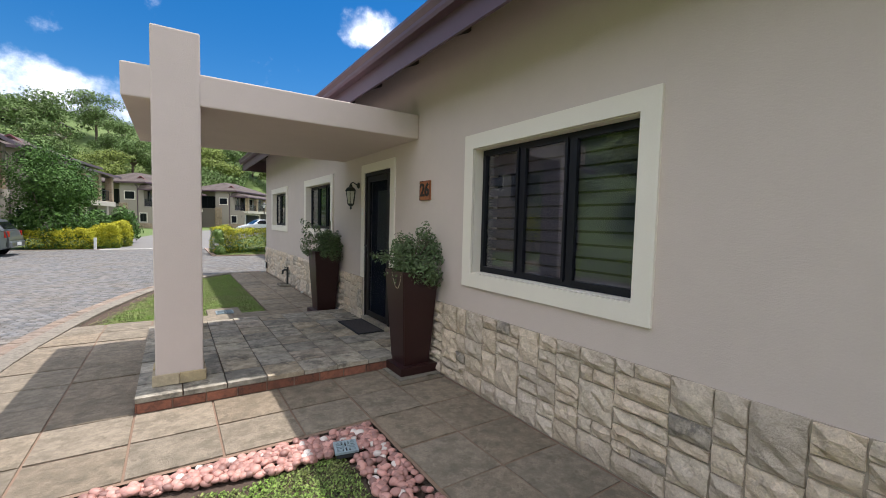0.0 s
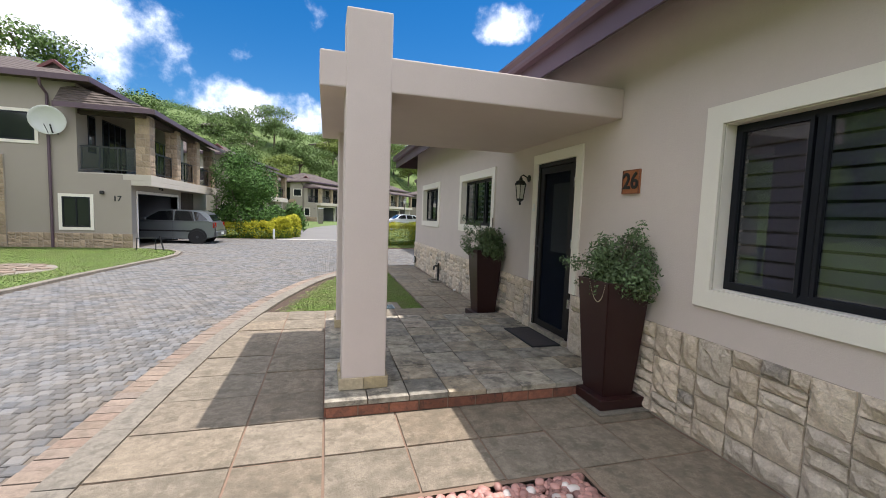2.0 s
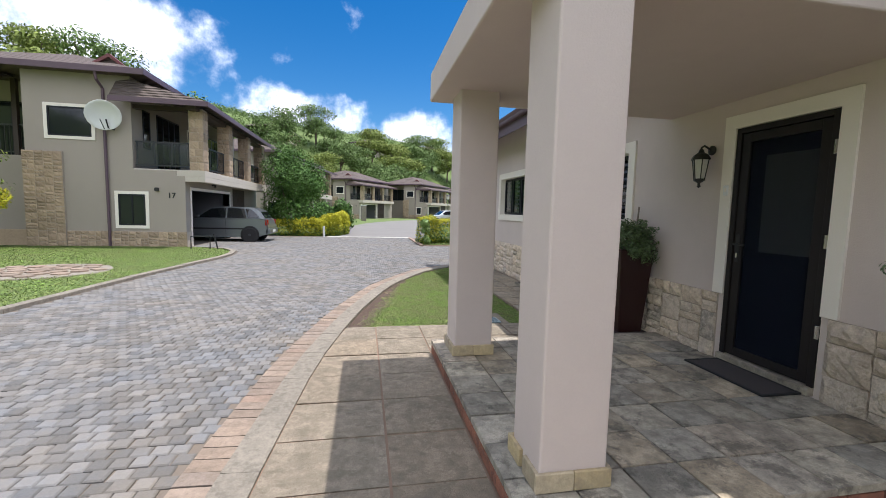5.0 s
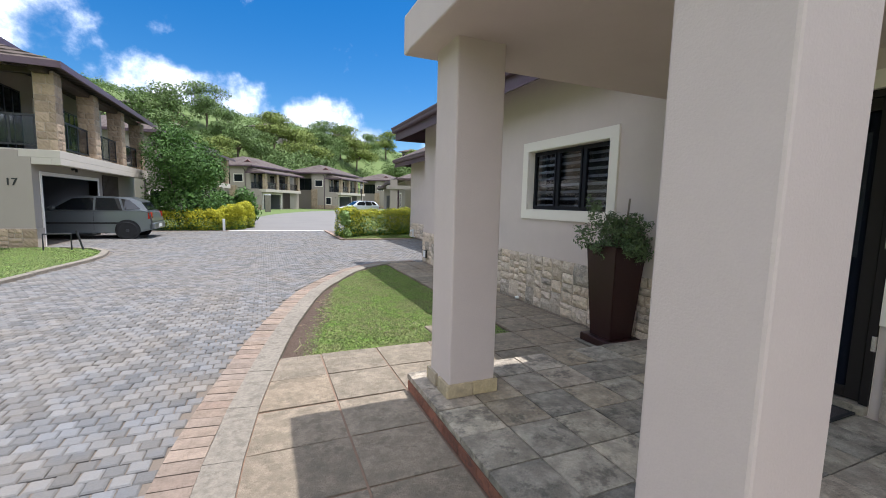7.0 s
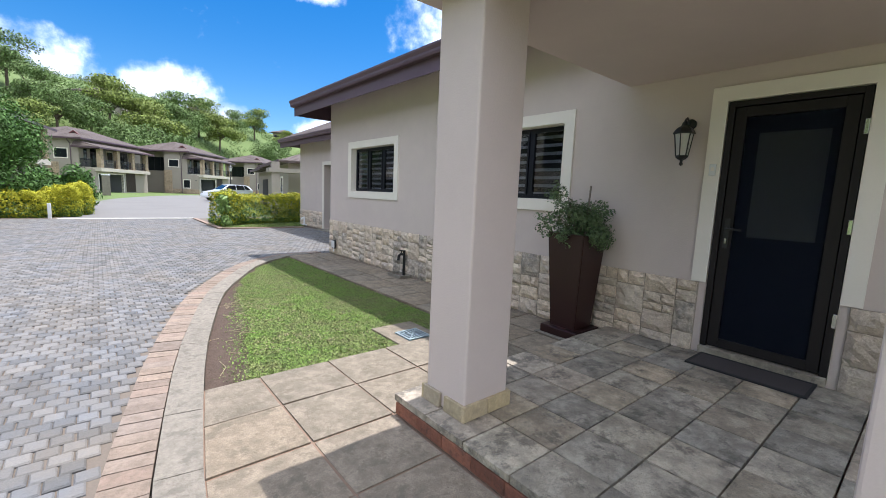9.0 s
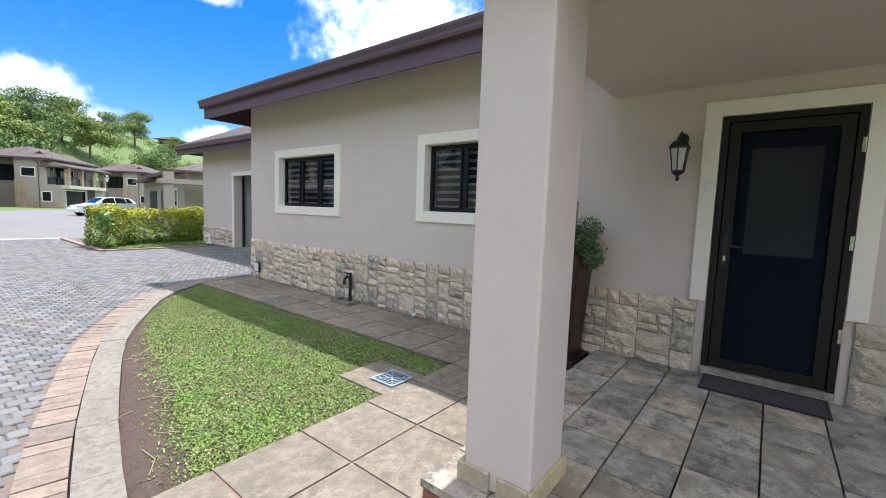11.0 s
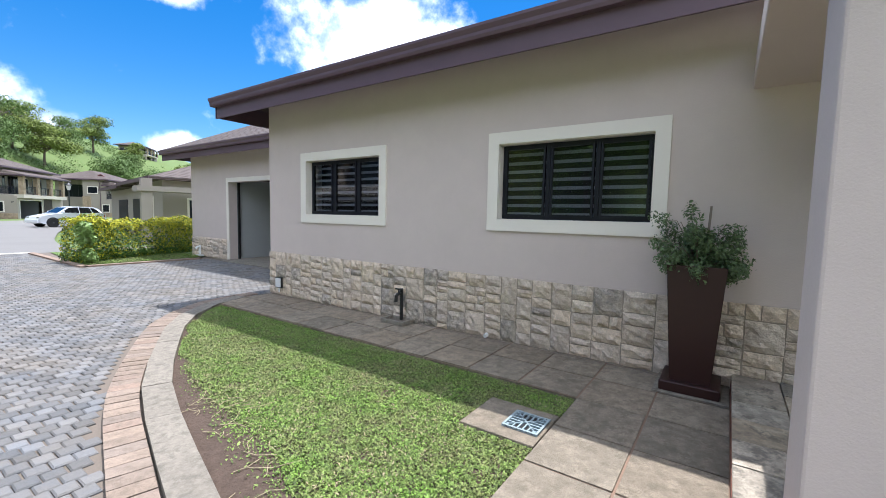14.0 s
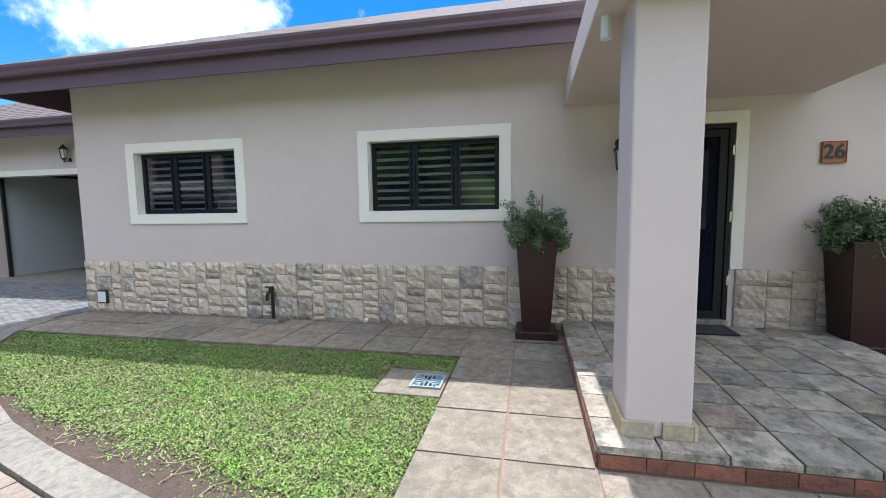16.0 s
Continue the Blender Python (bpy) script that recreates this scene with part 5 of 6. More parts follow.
    for x in (-1.22, 1.28):
        for s in (-1, 1):
            w = new("wheel")
            w.parent = t
            w.location = (x, s * 0.775, 0.30)
            bm = bmesh.new()
            lathe(bm, ((0.19, -0.09), (0.27, -0.10), (0.30, -0.07), (0.30, 0.07), (0.27, 0.10), (0.19, 0.09)), 28)
            bm.transform(Matrix.Rotation(radians(90), 4, "X"))
            part("tyre", bm, M_TYRE, w, smooth=False)
            bm = bmesh.new()
            lathe(bm, ((0.04, -0.105), (0.05, -0.095), (0.06, -0.08), (0.19, -0.085), (0.195, 0.085), (0.06, 0.08), (0.04, 0.105)), 20)
            for k in range(5):
                a = k * 2 * math.pi / 5
                tube(bm, ((0.03 * math.cos(a), 0.03 * math.sin(a), s * 0.1), (0.18 * math.cos(a), 0.18 * math.sin(a), s * 0.097)), 0.022, 5)
            bm.transform(Matrix.Rotation(radians(90), 4, "X"))
            part("rim", bm, rim, w)
            bm = bmesh.new()
            lathe(bm, ((0.355, -0.03), (0.36, 0.0), (0.34, 0.03)), 24)
            bm.transform(Matrix.Translation((x, s * 0.822, 0.31)) @ Matrix.Rotation(radians(90), 4, "X"))
            part("wheel_arch", bm, M_TYRE, t)
    return t


hatchback(pose(-6.75, 21.4, -0.07), M_CARGREY, "dark grey hatchback parked half inside an open garage", M_RIM)
hatchback(pose(7.5, 45.5, rise(45) - 0.05, 0, 0, 12), M_CARWHITE, "white hatchback parked by the road", M_RIM)


# ---- hedges, bushes, trees ----
def bush(name, label, category, m, lumps, count, size, material, seed, group="", trunk=True, second=None):
    t = thing(name, label, category, m, group)
    leaf_cloud("foliage", lumps, count, size, material, t, seed, long=1.1)
    if second:
        leaf_cloud("new_growth", [(x, y, z + r * 0.25, r * 1.02, *q) for x, y, z, r, *q in lumps], second[1], size, second[0], t, seed + 1, "bright yellow new leaves", long=1.1)
    rng = random.Random(seed)
    for k in range(3 if trunk else 0):
        a = rng.uniform(0, 6.28)
        top = rng.choice(lumps)
        bm = bmesh.new()
        tube(bm, ((0.08 * math.cos(a), 0.08 * math.sin(a), -0.05), (top[0] * 0.4, top[1] * 0.4, top[2] * 0.5), (top[0], top[1], top[2])), 0.035, 6, 0.01)
        part("branch", bm, M_BARK, t)
    return t


def lumps_in(rng, n, ex, ey, z0, z1, r0, r1):
    return [(rng.uniform(-ex, ex), rng.uniform(-ey, ey), rng.uniform(z0, z1), rng.uniform(r0, r1)) for _ in range(n)]


R = random.Random(3)
big = lumps_in(R, 16, 1.1, 0.9, 0.9, 3.0, 0.55, 0.85) + lumps_in(R, 6, 0.5, 0.5, 3.0, 3.7, 0.35, 0.55) + lumps_in(R, 8, 1.3, 0.9, 0.5, 1.0, 0.45, 0.6)
bush("large_bush", "large rounded dark green bush beside the driveway", "bush", pose(-4.75, 26.4, -0.1) @ Matrix.Scale(1.18, 4), big, 26000, 0.05, M_BUSH, 21)
def clipped(name, label, category, m, blocks, count, size, yellow, seed, group=""):
    """A trimmed shrub: leaves on and just under the faces of rounded blocks, new yellow leaves thickest on top."""
    t = thing(name, label, category, m, group)
    rng = np.random.default_rng(seed)
    area = np.array([2 * ex * ey + 2 * (ex + ey) * h for _, _, ex, ey, h in blocks])
    pts, out = [], []
    for (cx, cy, ex, ey, h), k in zip(blocks, (count * area / area.sum()).astype(int)):
        half = np.array([ex, ey, h / 2])
        face = rng.choice(3, k, p=np.array([ey * h, ex * h, 4 * ex * ey]) / (ey * h + ex * h + 4 * ex * ey))
        u = rng.uniform(-1, 1, (k, 3))
        u[np.arange(k), face] = np.sign(u[np.arange(k), face]) * 1.0
        d = u / (np.abs(u) ** 5).sum(1)[:, None] ** 0.2
        p = d * half
        ripple = 0.05 * np.sin(p[:, 0] * 5 + seed) * np.cos(p[:, 1] * 6 + p[:, 2] * 5) + 0.04 * np.sin(p[:, 0] * 13 + p[:, 2] * 11)
        nrm = d ** 3
        nrm /= np.linalg.norm(nrm, axis=1)[:, None]
        p = p + nrm * (ripple - 0.16 * rng.random(k) ** 1.6 + 0.05 * rng.random(k) ** 4)[:, None]
        pts.append(p + np.array([cx, cy, h / 2 + 0.02]))
        out.append(np.column_stack([nrm, (u[:, 2] + 1) / 2]))
    p, out = np.concatenate(pts), np.concatenate(out)
    k = len(p)
    n = out[:, :3] + rng.normal(scale=0.6, size=(k, 3)) + np.array([0, 0, 0.3])
    n /= np.linalg.norm(n, axis=1)[:, None]
    a = np.cross(n, rng.normal(size=(k, 3)))
    a /= np.linalg.norm(a, axis=1)[:, None]
    b = np.cross(n, a)
    s = size * (0.6 + 0.8 * rng.random(k))[:, None]
    v = np.stack([p - a * s * 1.1, p + b * s * 0.5 + n * s * 0.12, p + a * s * 1.1, p - b * s * 0.5 + n * s * 0.12], 1)
    bright = rng.random(k) < yellow * (0.25 + 0.9 * out[:, 3])
    for title, keep, material in (("foliage", ~bright, M_BUSH), ("new_growth", bright, M_YELLOW)):
        me = quads(title, v[keep].reshape(-1, 3))
        me.materials.append(material)
        ob = new(title, me)
        ob.parent = t
        if title == "new_growth":
            ob["label"] = "bright yellow new leaves"
    return t


for x, y, ex, ey, h, sd in ((-4.1, 25.25, 1.35, 0.62, 0.85, 31), (-2.65, 25.75, 0.62, 0.62, 1.05, 32), (-2.3, 27.1, 0.6, 0.85, 1.15, 33)):
    clipped("yellow_shrub", "clipped low shrub with bright yellow leaves", "shrub", pose(x, y, -0.1), [(0, 0, ex, ey, h), (ex * 0.3, -0.1, ex * 0.6, ey * 0.9, h * 1.12)], 15000, 0.03, 1.15, sd, "yellow shrubs by the road")
clipped("hedge", "clipped hedge in green and yellow beside the driveway", "hedge", pose(3.75, 21.3, -0.08, 0, 0, 22), [(0.1, 0, 2.15, 0.4, 1.1), (-2.0, -0.05, 0.42, 0.5, 1.2), (0.9, 0.02, 0.7, 0.42, 1.17)], 36000, 0.028, 0.72, 41)
R = random.Random(44)
bush("feathery_shrub", "pale green feathery shrub at the end of a hedge", "shrub", pose(1.75, 19.75, -0.08), lumps_in(R, 8, 0.14, 0.14, 0.15, 0.95, 0.10, 0.22), 1600, 0.05, M_LIME, 45, "", False)
R = random.Random(46)
small = lumps_in(R, 10, 0.9, 0.6, 0.7, 1.7, 0.4, 0.6)
bush("shrub", "leafy green shrub behind the yellow bushes", "shrub", pose(-2.9, 30.0, -0.1), small, 4000, 0.09, M_BUSH, 47)


def tree(m, h, spread, seed, material, label, flat=0.6, count=7500, size=0.17, group="hillside trees"):
    t = thing("tree", label, "tree", m, group)
    rng = random.Random(seed)
    bm = bmesh.new()
    lean = rng.uniform(-0.06, 0.06) * h
    tube(bm, ((0, 0, -0.6), (lean * 0.3, 0, h * 0.22), (lean, lean * 0.5, h * 0.5)), 0.028 * h, 8, 0.016 * h)
    part("trunk", bm, M_BARK, t)
    lumps = []
    for k in range(12):
        a = k * 2.4 + rng.uniform(-0.4, 0.4)
        e = spread * rng.uniform(0.35, 0.8)
        tip = (lean + e * math.cos(a), lean * 0.5 + e * math.sin(a), h * rng.uniform(0.34, 0.86))
        bm = bmesh.new()
        tube(bm, ((lean * 0.8, lean * 0.4, h * rng.uniform(0.3, 0.48)), ((lean + tip[0]) / 2, tip[1] / 2, (h * 0.5 + tip[2]) / 2), tip), 0.014 * h, 6, 0.004 * h)
        part("limb", bm, M_BARK, t)
        lumps.append((*tip, spread * rng.uniform(0.32, 0.5), flat))
        lumps.append((tip[0] * 0.6, tip[1] * 0.6, tip[2] + h * 0.06, spread * rng.uniform(0.25, 0.4), flat))
    lumps.append((lean, 0, h * 0.85, spread * 0.45, flat))
    leaf_cloud("crown", lumps, count, size, material, t, seed)
    return t


LAB = "broad green tree with an open spreading crown"
protos = [tree(pose(-24, 56, hill(-24, 56)), 9.0, 4.6, 61, M_TREE, LAB), tree(pose(-14, 70, hill(-14, 70)), 7.5, 4.2, 62, M_TREE2, "light green tree with a flat spreading crown", 0.5), tree(pose(2, 96, hill(2, 96)), 8.0, 3.8, 63, M_TREE, "dense rounded dark green tree", 0.8)]
R = random.Random(70)
spots = [(-33, 55), (-30, 64), (-25, 58), (-21, 66), (-16, 74), (-13, 84), (-10, 92), (-6, 90), (-3.5, 98), (-1, 102), (3.5, 108), (5, 118), (6.5, 112), (8.5, 132), (17, 150), (19, 140), (22, 160), (25, 150), (28, 172), (14.5, 165), (31, 180), (-37, 60), (-42, 66), (-48, 60), (12, 150), (-28, 70), (-23, 76), (-18, 62), (-14, 68), (-8, 80), (-5, 104), (0.5, 112), (2, 92), (7, 122), (10.5, 128), (16, 132), (20.5, 150), (24, 138), (27, 160), (-35, 70), (-31, 80), (4, 96), (23, 170), (18, 176), (-24, 66), (-17, 84), (-12, 80), (-11, 100), (-6.5, 112), (-56, 44), (-62, 38), (-68, 46), (-74, 40), (-81, 42), (-88, 38), (-95, 44), (-102, 40), (-65, 58), (-78, 56), (-91, 56)]
for k, (az, r) in enumerate(spots):
    x, y = r * math.sin(radians(az)), r * math.cos(radians(az))
    s = R.uniform(0.85, 1.4)
    copy_thing(protos[k % 3], pose(x, y, hill(x, y) - 0.2, 0, 0, R.uniform(0, 360)) @ Matrix.Scale(s, 4))
for az, r, s, k in ((-28.5, 85, 1.65, 0), (-20, 85, 1.4, 2), (-33, 88, 1.75, 1)):
    x, y = r * math.sin(radians(az)), r * math.cos(radians(az))
    copy_thing(protos[k], pose(x, y, hill(x, y) - 0.2, 0, 0, 40 * k) @ Matrix.Scale(s, 4))
tree(pose(-12.3, 15.0, -0.1), 5.4, 1.9, 81, M_TREE2, "yellow-green tree with sparse foliage by the terrace", 0.8, 9000, 0.045, "trees by the road")
R = random.Random(82)
bush("yellow_shrub", "tall yellow-leaved shrub by the terrace wall", "shrub", pose(-12.1, 16.7, -0.1), lumps_in(R, 10, 0.8, 0.6, 0.9, 1.9, 0.3, 0.5), 8000, 0.04, M_YELLOW, 83, "yellow shrubs by the road")


# undergrowth on the hillside
def undergrowth():
    rng = np.random.default_rng(9)
    lumps = []
    while len(lumps) < 1200:
        az, r = rng.uniform(-50, 36), rng.uniform(50, 200)
        x, y = r * math.sin(radians(az)), r * math.cos(radians(az))
        if hill(x, y) > 2.5 and noise.noise((x * 0.05, y * 0.05, 3.0)) > -0.12:
            lumps.append((x, y, hill(x, y) + 0.2, float(rng.uniform(0.8, 2.6)), 0.75))
    host = thing("hillside_scrub", "green scrub and low bushes on the hillside", "bushes", kind="stuff")
    leaf_cloud("foliage", lumps, 150000, 0.19, M_TREE, host, 90)
    host.children[0]["kind"] = "stuff"


undergrowth()

# ---- street furniture ----
post = thing("street_lamp", "black lamp post with a lantern head beside the road", "lamp", pose(8.6, 49.5, rise(49)))
bm = bmesh.new()
lathe(bm, ((0.09, 0.0), (0.09, 0.25), (0.045, 0.35), (0.04, 2.6), (0.06, 2.65)), 10)
part("pole", bm, M_IRON, post)
bm = bmesh.new()
lathe(bm, ((0.10, 2.66), (0.17, 3.02)), 6)
part("glass", bm, M_LAMPGLASS, post)
bm = bmesh.new()
lathe(bm, ((0.21, 3.02), (0.19, 3.08), (0.05, 3.22), (0.02, 3.34)), 6)
part("cap", bm, M_IRON, post)
ped = thing("meter_pillar", "white concrete meter pillar on the verge", "pillar", pose(-0.9, 53.5, rise(53.5)))
part("body", boxes((-0.3, 0.3, -0.25, 0.25, -0.1, 1.7), bevel=0.03), M_KERB, ped)
part("cap", boxes((-0.34, 0.34, -0.29, 0.29, 1.7, 1.8), bevel=0.02), M_WHITE, ped)
stub = thing("bollard", "short white post among the yellow shrubs", "bollard", pose(-2.9, 24.55, -0.08))
part("post", boxes((-0.05, 0.05, -0.05, 0.05, 0.0, 0.55), bevel=0.008), M_WHITE, stub)
hoop = thing("hoop_rail", "low black metal hoop rail on the lawn edge", "rail", pose(-6.0, 17.0, -0.03))
bm = bmesh.new()
tube(bm, ((-0.35, 0, 0), (-0.35, 0, 0.42), (0.2, 0.05, 0.42), (0.2, 0.05, 0)), 0.02, 6)
part("hoop", bm, M_IRON, hoop)
bm = bmesh.new()
tube(bm, ((0.42, 0.1, 0), (0.30, 0.1, 0.5)), 0.025, 6)
part("stay", bm, M_IRON, hoop)
dark = thing("lamp_bollard", "black lamp bollard on the far lawn", "bollard", pose(-6.97, 9.85, -0.03))
bm = bmesh.new()
lathe(bm, ((0.07, 0), (0.07, 0.85), (0.09, 0.87), (0.09, 0.98), (0.03, 1.02)), 12)
part("post", bm, M_IRON, dark)


# ---- lawns ----
def blades(name, inside, x0, x1, y0, y1, n, height, z, material, parent, seed, lean=1.2, label="short uneven green grass", wide=0.22):
    rng = np.random.default_rng(seed)
    p = np.stack([rng.uniform(x0, x1, n), rng.uniform(y0, y1, n)], 1)
    keep = np.array([inside(a, b) for a, b in p])
    p = p[keep]
    k = len(p)
    a = rng.uniform(0, 2 * np.pi, k)
    h = height * rng.uniform(0.4, 1.2, k)
    w = height * wide * rng.uniform(0.6, 1.5, k)
    d = np.stack([np.cos(a), np.sin(a)], 1)
    q = np.stack([-np.sin(a), np.cos(a)], 1)
    base = z + height * 0.5 * rng.random(k)
    out = h * lean * rng.uniform(0.3, 1.3, k)
    tip, mid = p + d * out[:, None], p + d * (out * 0.5)[:, None]
    v = np.stack([np.column_stack([p, base]), np.column_stack([mid + q * w[:, None], base + h * 0.5]), np.column_stack([tip, base + h * rng.uniform(0.4, 0.9, k)]), np.column_stack([mid - q * w[:, None], base + h * 0.5])], 1)
    me = quads(name, v.reshape(-1, 3))
    me.materials.append(material)
    ob = new(name, me)
    return tagged(ob, label, "grass", kind="stuff")


def kerb_x(y):
    x = x_on(KERB, y)
    return -1.5 if x is None else x


def on_lawn(x, y):
    lim = kerb_x(y)
    soil = 0.05 + max(0.0, 0.30 - 0.075 * abs(y - 8.3) ** 1.5) + 0.09 * noise.noise((x * 3, y * 3, 1.0))
    if x < lim + 0.02 or (x < lim + soil and random.random() > 0.35 * ((x - lim) / soil) ** 3):
        return False
    if 0.495 < x < 0.995 and 7.32 < y < 7.87:
        return False
    if noise.noise((x * 4.5, y * 4.5, 9.0)) + 0.6 * noise.noise((x * 14, y * 14, 6.0)) > 0.62 and random.random() < 0.6:
        return False
    return x < 1.345 + 0.015 * noise.noise((0, y * 5, 0)) and y > 7.33


lawn_line = [p for p in KERB if 7.315 <= p.y <= 12.84]
sheet("lawn_near", [(kerb_x(7.315), 7.315), *[(p.x + 0.005, p.y) for p in lawn_line if p.x < 1.34], (1.36, 12.66), (1.36, 7.315)], -0.035, M_SOIL, "dark soil bed under the lawn", "ground")
blades("lawn_grass", on_lawn, -1.1, 1.36, 7.315, 12.7, 360000, 0.0165, -0.038, M_GRASS, None, 5, 1.1, wide=0.33)


def on_dry(x, y):
    return on_lawn(x, y) and noise.noise((x * 2.2, y * 2.2, 4.0)) + 0.5 * noise.noise((x * 9, y * 9, 2.0)) > 0.02


blades("dry_grass", on_dry, -1.1, 1.36, 7.315, 12.7, 15000, 0.015, -0.033, M_STRAW, None, 9, 1.5, "scattered dry straw-coloured grass in the lawn")


def on_south(x, y):
    return x < 0.98 + 0.04 * noise.noise((0, y * 4, 0)) and y < 2.58 + 0.05 * noise.noise((x * 4, 0, 0)) and x > -0.85


sheet("lawn_south", [(-0.9, -6), (1.30, -6), (1.30, 2.87), (-0.42, 2.87), (-0.9, 2.5)], -0.05, M_SOIL, "soil bed under the pebbles and grass", "ground")
blades("lawn_grass", on_south, -0.85, 1.05, -6.0, 2.65, 260000, 0.0165, -0.05, M_GRASS, None, 6, 1.1, wide=0.33)
far_line = [p for p in FAR if p.y > -13]
sheet("lawn_far", [(-22, -13), *[(p.x - 0.14, p.y) for p in far_line], (-6.9, 17.95), (-22, 17.95)], -0.04, M_TURF, "sunlit green lawn over the road", "ground")


def on_far(x, y):
    lim = x_on(FAR, y)
    return lim is not None and x < lim - 0.2 and ((x + 7.35) / 1.2) ** 2 + ((y - 12.2) / 0.95) ** 2 > 1


blades("lawn_grass", on_far, -14, -4.6, 2, 17.8, 200000, 0.032, -0.042, M_GRASS, None, 7)
sheet("lawn_hedge", [(1.55, 19.35), (4.1, 19.6), (4.55, 20.4), (11, 21), (11, 24), (1.9, 24)], -0.04, M_TURF, "small lawn in front of the hedge", "ground")
blades("lawn_grass", lambda x, y: True, 1.65, 4.4, 19.5, 21.6, 24000, 0.035, -0.04, M_GRASS, None, 8)
circle = tagged(part("stone_circle_bed", (lambda b: (lathe(b, ((1.15, -0.06), (1.13, -0.02)), 30, -7.35, 12.2), b)[1])(bmesh.new()), M_KERB), "round flagstone bed in the far lawn", "paving", kind="structure")

# twigs and dry runners on the bare soil
R = random.Random(15)
for k in range(26):
    y = R.uniform(7.5, 9.6)
    x = kerb_x(y) + R.uniform(0.05, 0.42)
    a = R.uniform(0, 6.28)
    L = R.uniform(0.08, 0.3)
    tw = thing("twig", "thin dry runner lying on bare soil", "twig", pose(x, y, -0.028), group="dry runners")
    bm = bmesh.new()
    tube(bm, ((0, 0, 0), (L * 0.5 * math.cos(a), L * 0.5 * math.sin(a), 0.006), (L * math.cos(a + 0.3), L * math.sin(a + 0.3), 0.002)), 0.0022, 4)
    part("stalk", bm, M_STRAW, tw)


# ---- pieces of walls, floors and paving ----
def shared_stones(wall, x, a, b, z0, z1, seed, skip=()):
    out, rng = [], random.Random(seed)
    u = a
    while u < b - 0.05:
        w = min(rng.uniform(0.38, 0.72), b - u)
        if b - u - w < 0.15:
            w = b - u
        ashlar(u, u + w, z0, z1, rng, out)
        u += w
    for i, (p, q, c, d) in enumerate(out):
        if any(p < s1 and q > s0 for s0, s1 in skip):
            continue
        me = stone_mesh(q - p - 0.011, d - c - 0.011, seed * 1000 + i, 0.048)
        me.materials.append(M_STONE2 if rng.random() < 0.10 or (9.5 < q and p < 10.1 and rng.random() < 0.6) else M_STONE)
        s = new("stone", me)
        s.parent = wall
        s.location = (x - 0.010, p + 0.0055, c + 0.0055)


tagged(part("stone_backing", boxes((XW - 0.010, XW - 0.0005, -6, 4.643, -0.05, 0.715), (XW - 0.010, XW - 0.0005, 5.57, 12.85, -0.05, 0.715)), M_MORTAR, wall_street), kind="structure")
part("stone_backing", boxes((4.59, 4.5995, 18.5, 20.6, -0.12, 0.55)), M_MORTAR, wall_garage)
shared_stones(wall_street, XW, -3.0, 4.643, 0.0, 0.72, 1)
shared_stones(wall_street, XW, 5.57, 12.85, 0.0, 0.72, 2)
shared_stones(wall_garage, 4.6, 18.5, 20.6, -0.05, 0.56, 3)


def slab_mesh(c, z0, z1, seed, rough=0.004, n=4, name="slab"):
    """A riven slab over four corners of the plan (given round), with a slightly uneven, worn top."""
    rng = random.Random(seed)
    bm = bmesh.new()
    g = []
    for i in range(n + 1):
        row = []
        for k in range(n + 1):
            u, v = i / n, k / n
            p = c[0] * (1 - u) * (1 - v) + c[1] * u * (1 - v) + c[2] * u * v + c[3] * (1 - u) * v
            edge = i in (0, n) or k in (0, n)
            row.append(bm.verts.new((p.x, p.y, z1 - (0.005 if edge else 0.0) + rng.uniform(-rough, rough) * (0.4 if edge else 1))))
        g.append(row)
    for i in range(n):
        for k in range(n):
            bm.faces.new((g[i][k], g[i + 1][k], g[i + 1][k + 1], g[i][k + 1]))
    rim = [g[i][0] for i in range(n)] + [g[n][k] for k in range(n)] + [g[i][n] for i in range(n, 0, -1)] + [g[0][k] for k in range(n, 0, -1)]
    low = [bm.verts.new((v.co.x, v.co.y, z0)) for v in rim]
    for k in range(len(rim)):
        q = (k + 1) % len(rim)
        bm.faces.new((rim[k], low[k], low[q], rim[q]))
    bmesh.ops.recalc_face_normals(bm, faces=bm.faces[:])
    me = bpy.data.meshes.new(name)
    bm.to_mesh(me)
    bm.free()
    return me


SEED = [100]


def lay(parent, name, x0, x1, y0, y1, z0, z1, material, gap=0.008, x0b=None, rough=0.004, n=3):
    """One slab; x0b: its left edge at the far side, where it runs skew."""
    SEED[0] += 1
    rng = random.Random(SEED[0])
    x0b = x0 if x0b is None else x0b
    c = [Vector((x0 + gap, y0 + gap)), Vector((x1 - gap, y0 + gap)), Vector((x1 - gap, y1 - gap)), Vector((x0b + gap, y1 - gap))]
    dz = rng.uniform(-0.003, 0.003)
    me = slab_mesh(c, z0, z1 + dz, SEED[0], rough, n, name)
    me.materials.append(material)
    ob = new(name, me)
    ob.parent = parent
    return ob


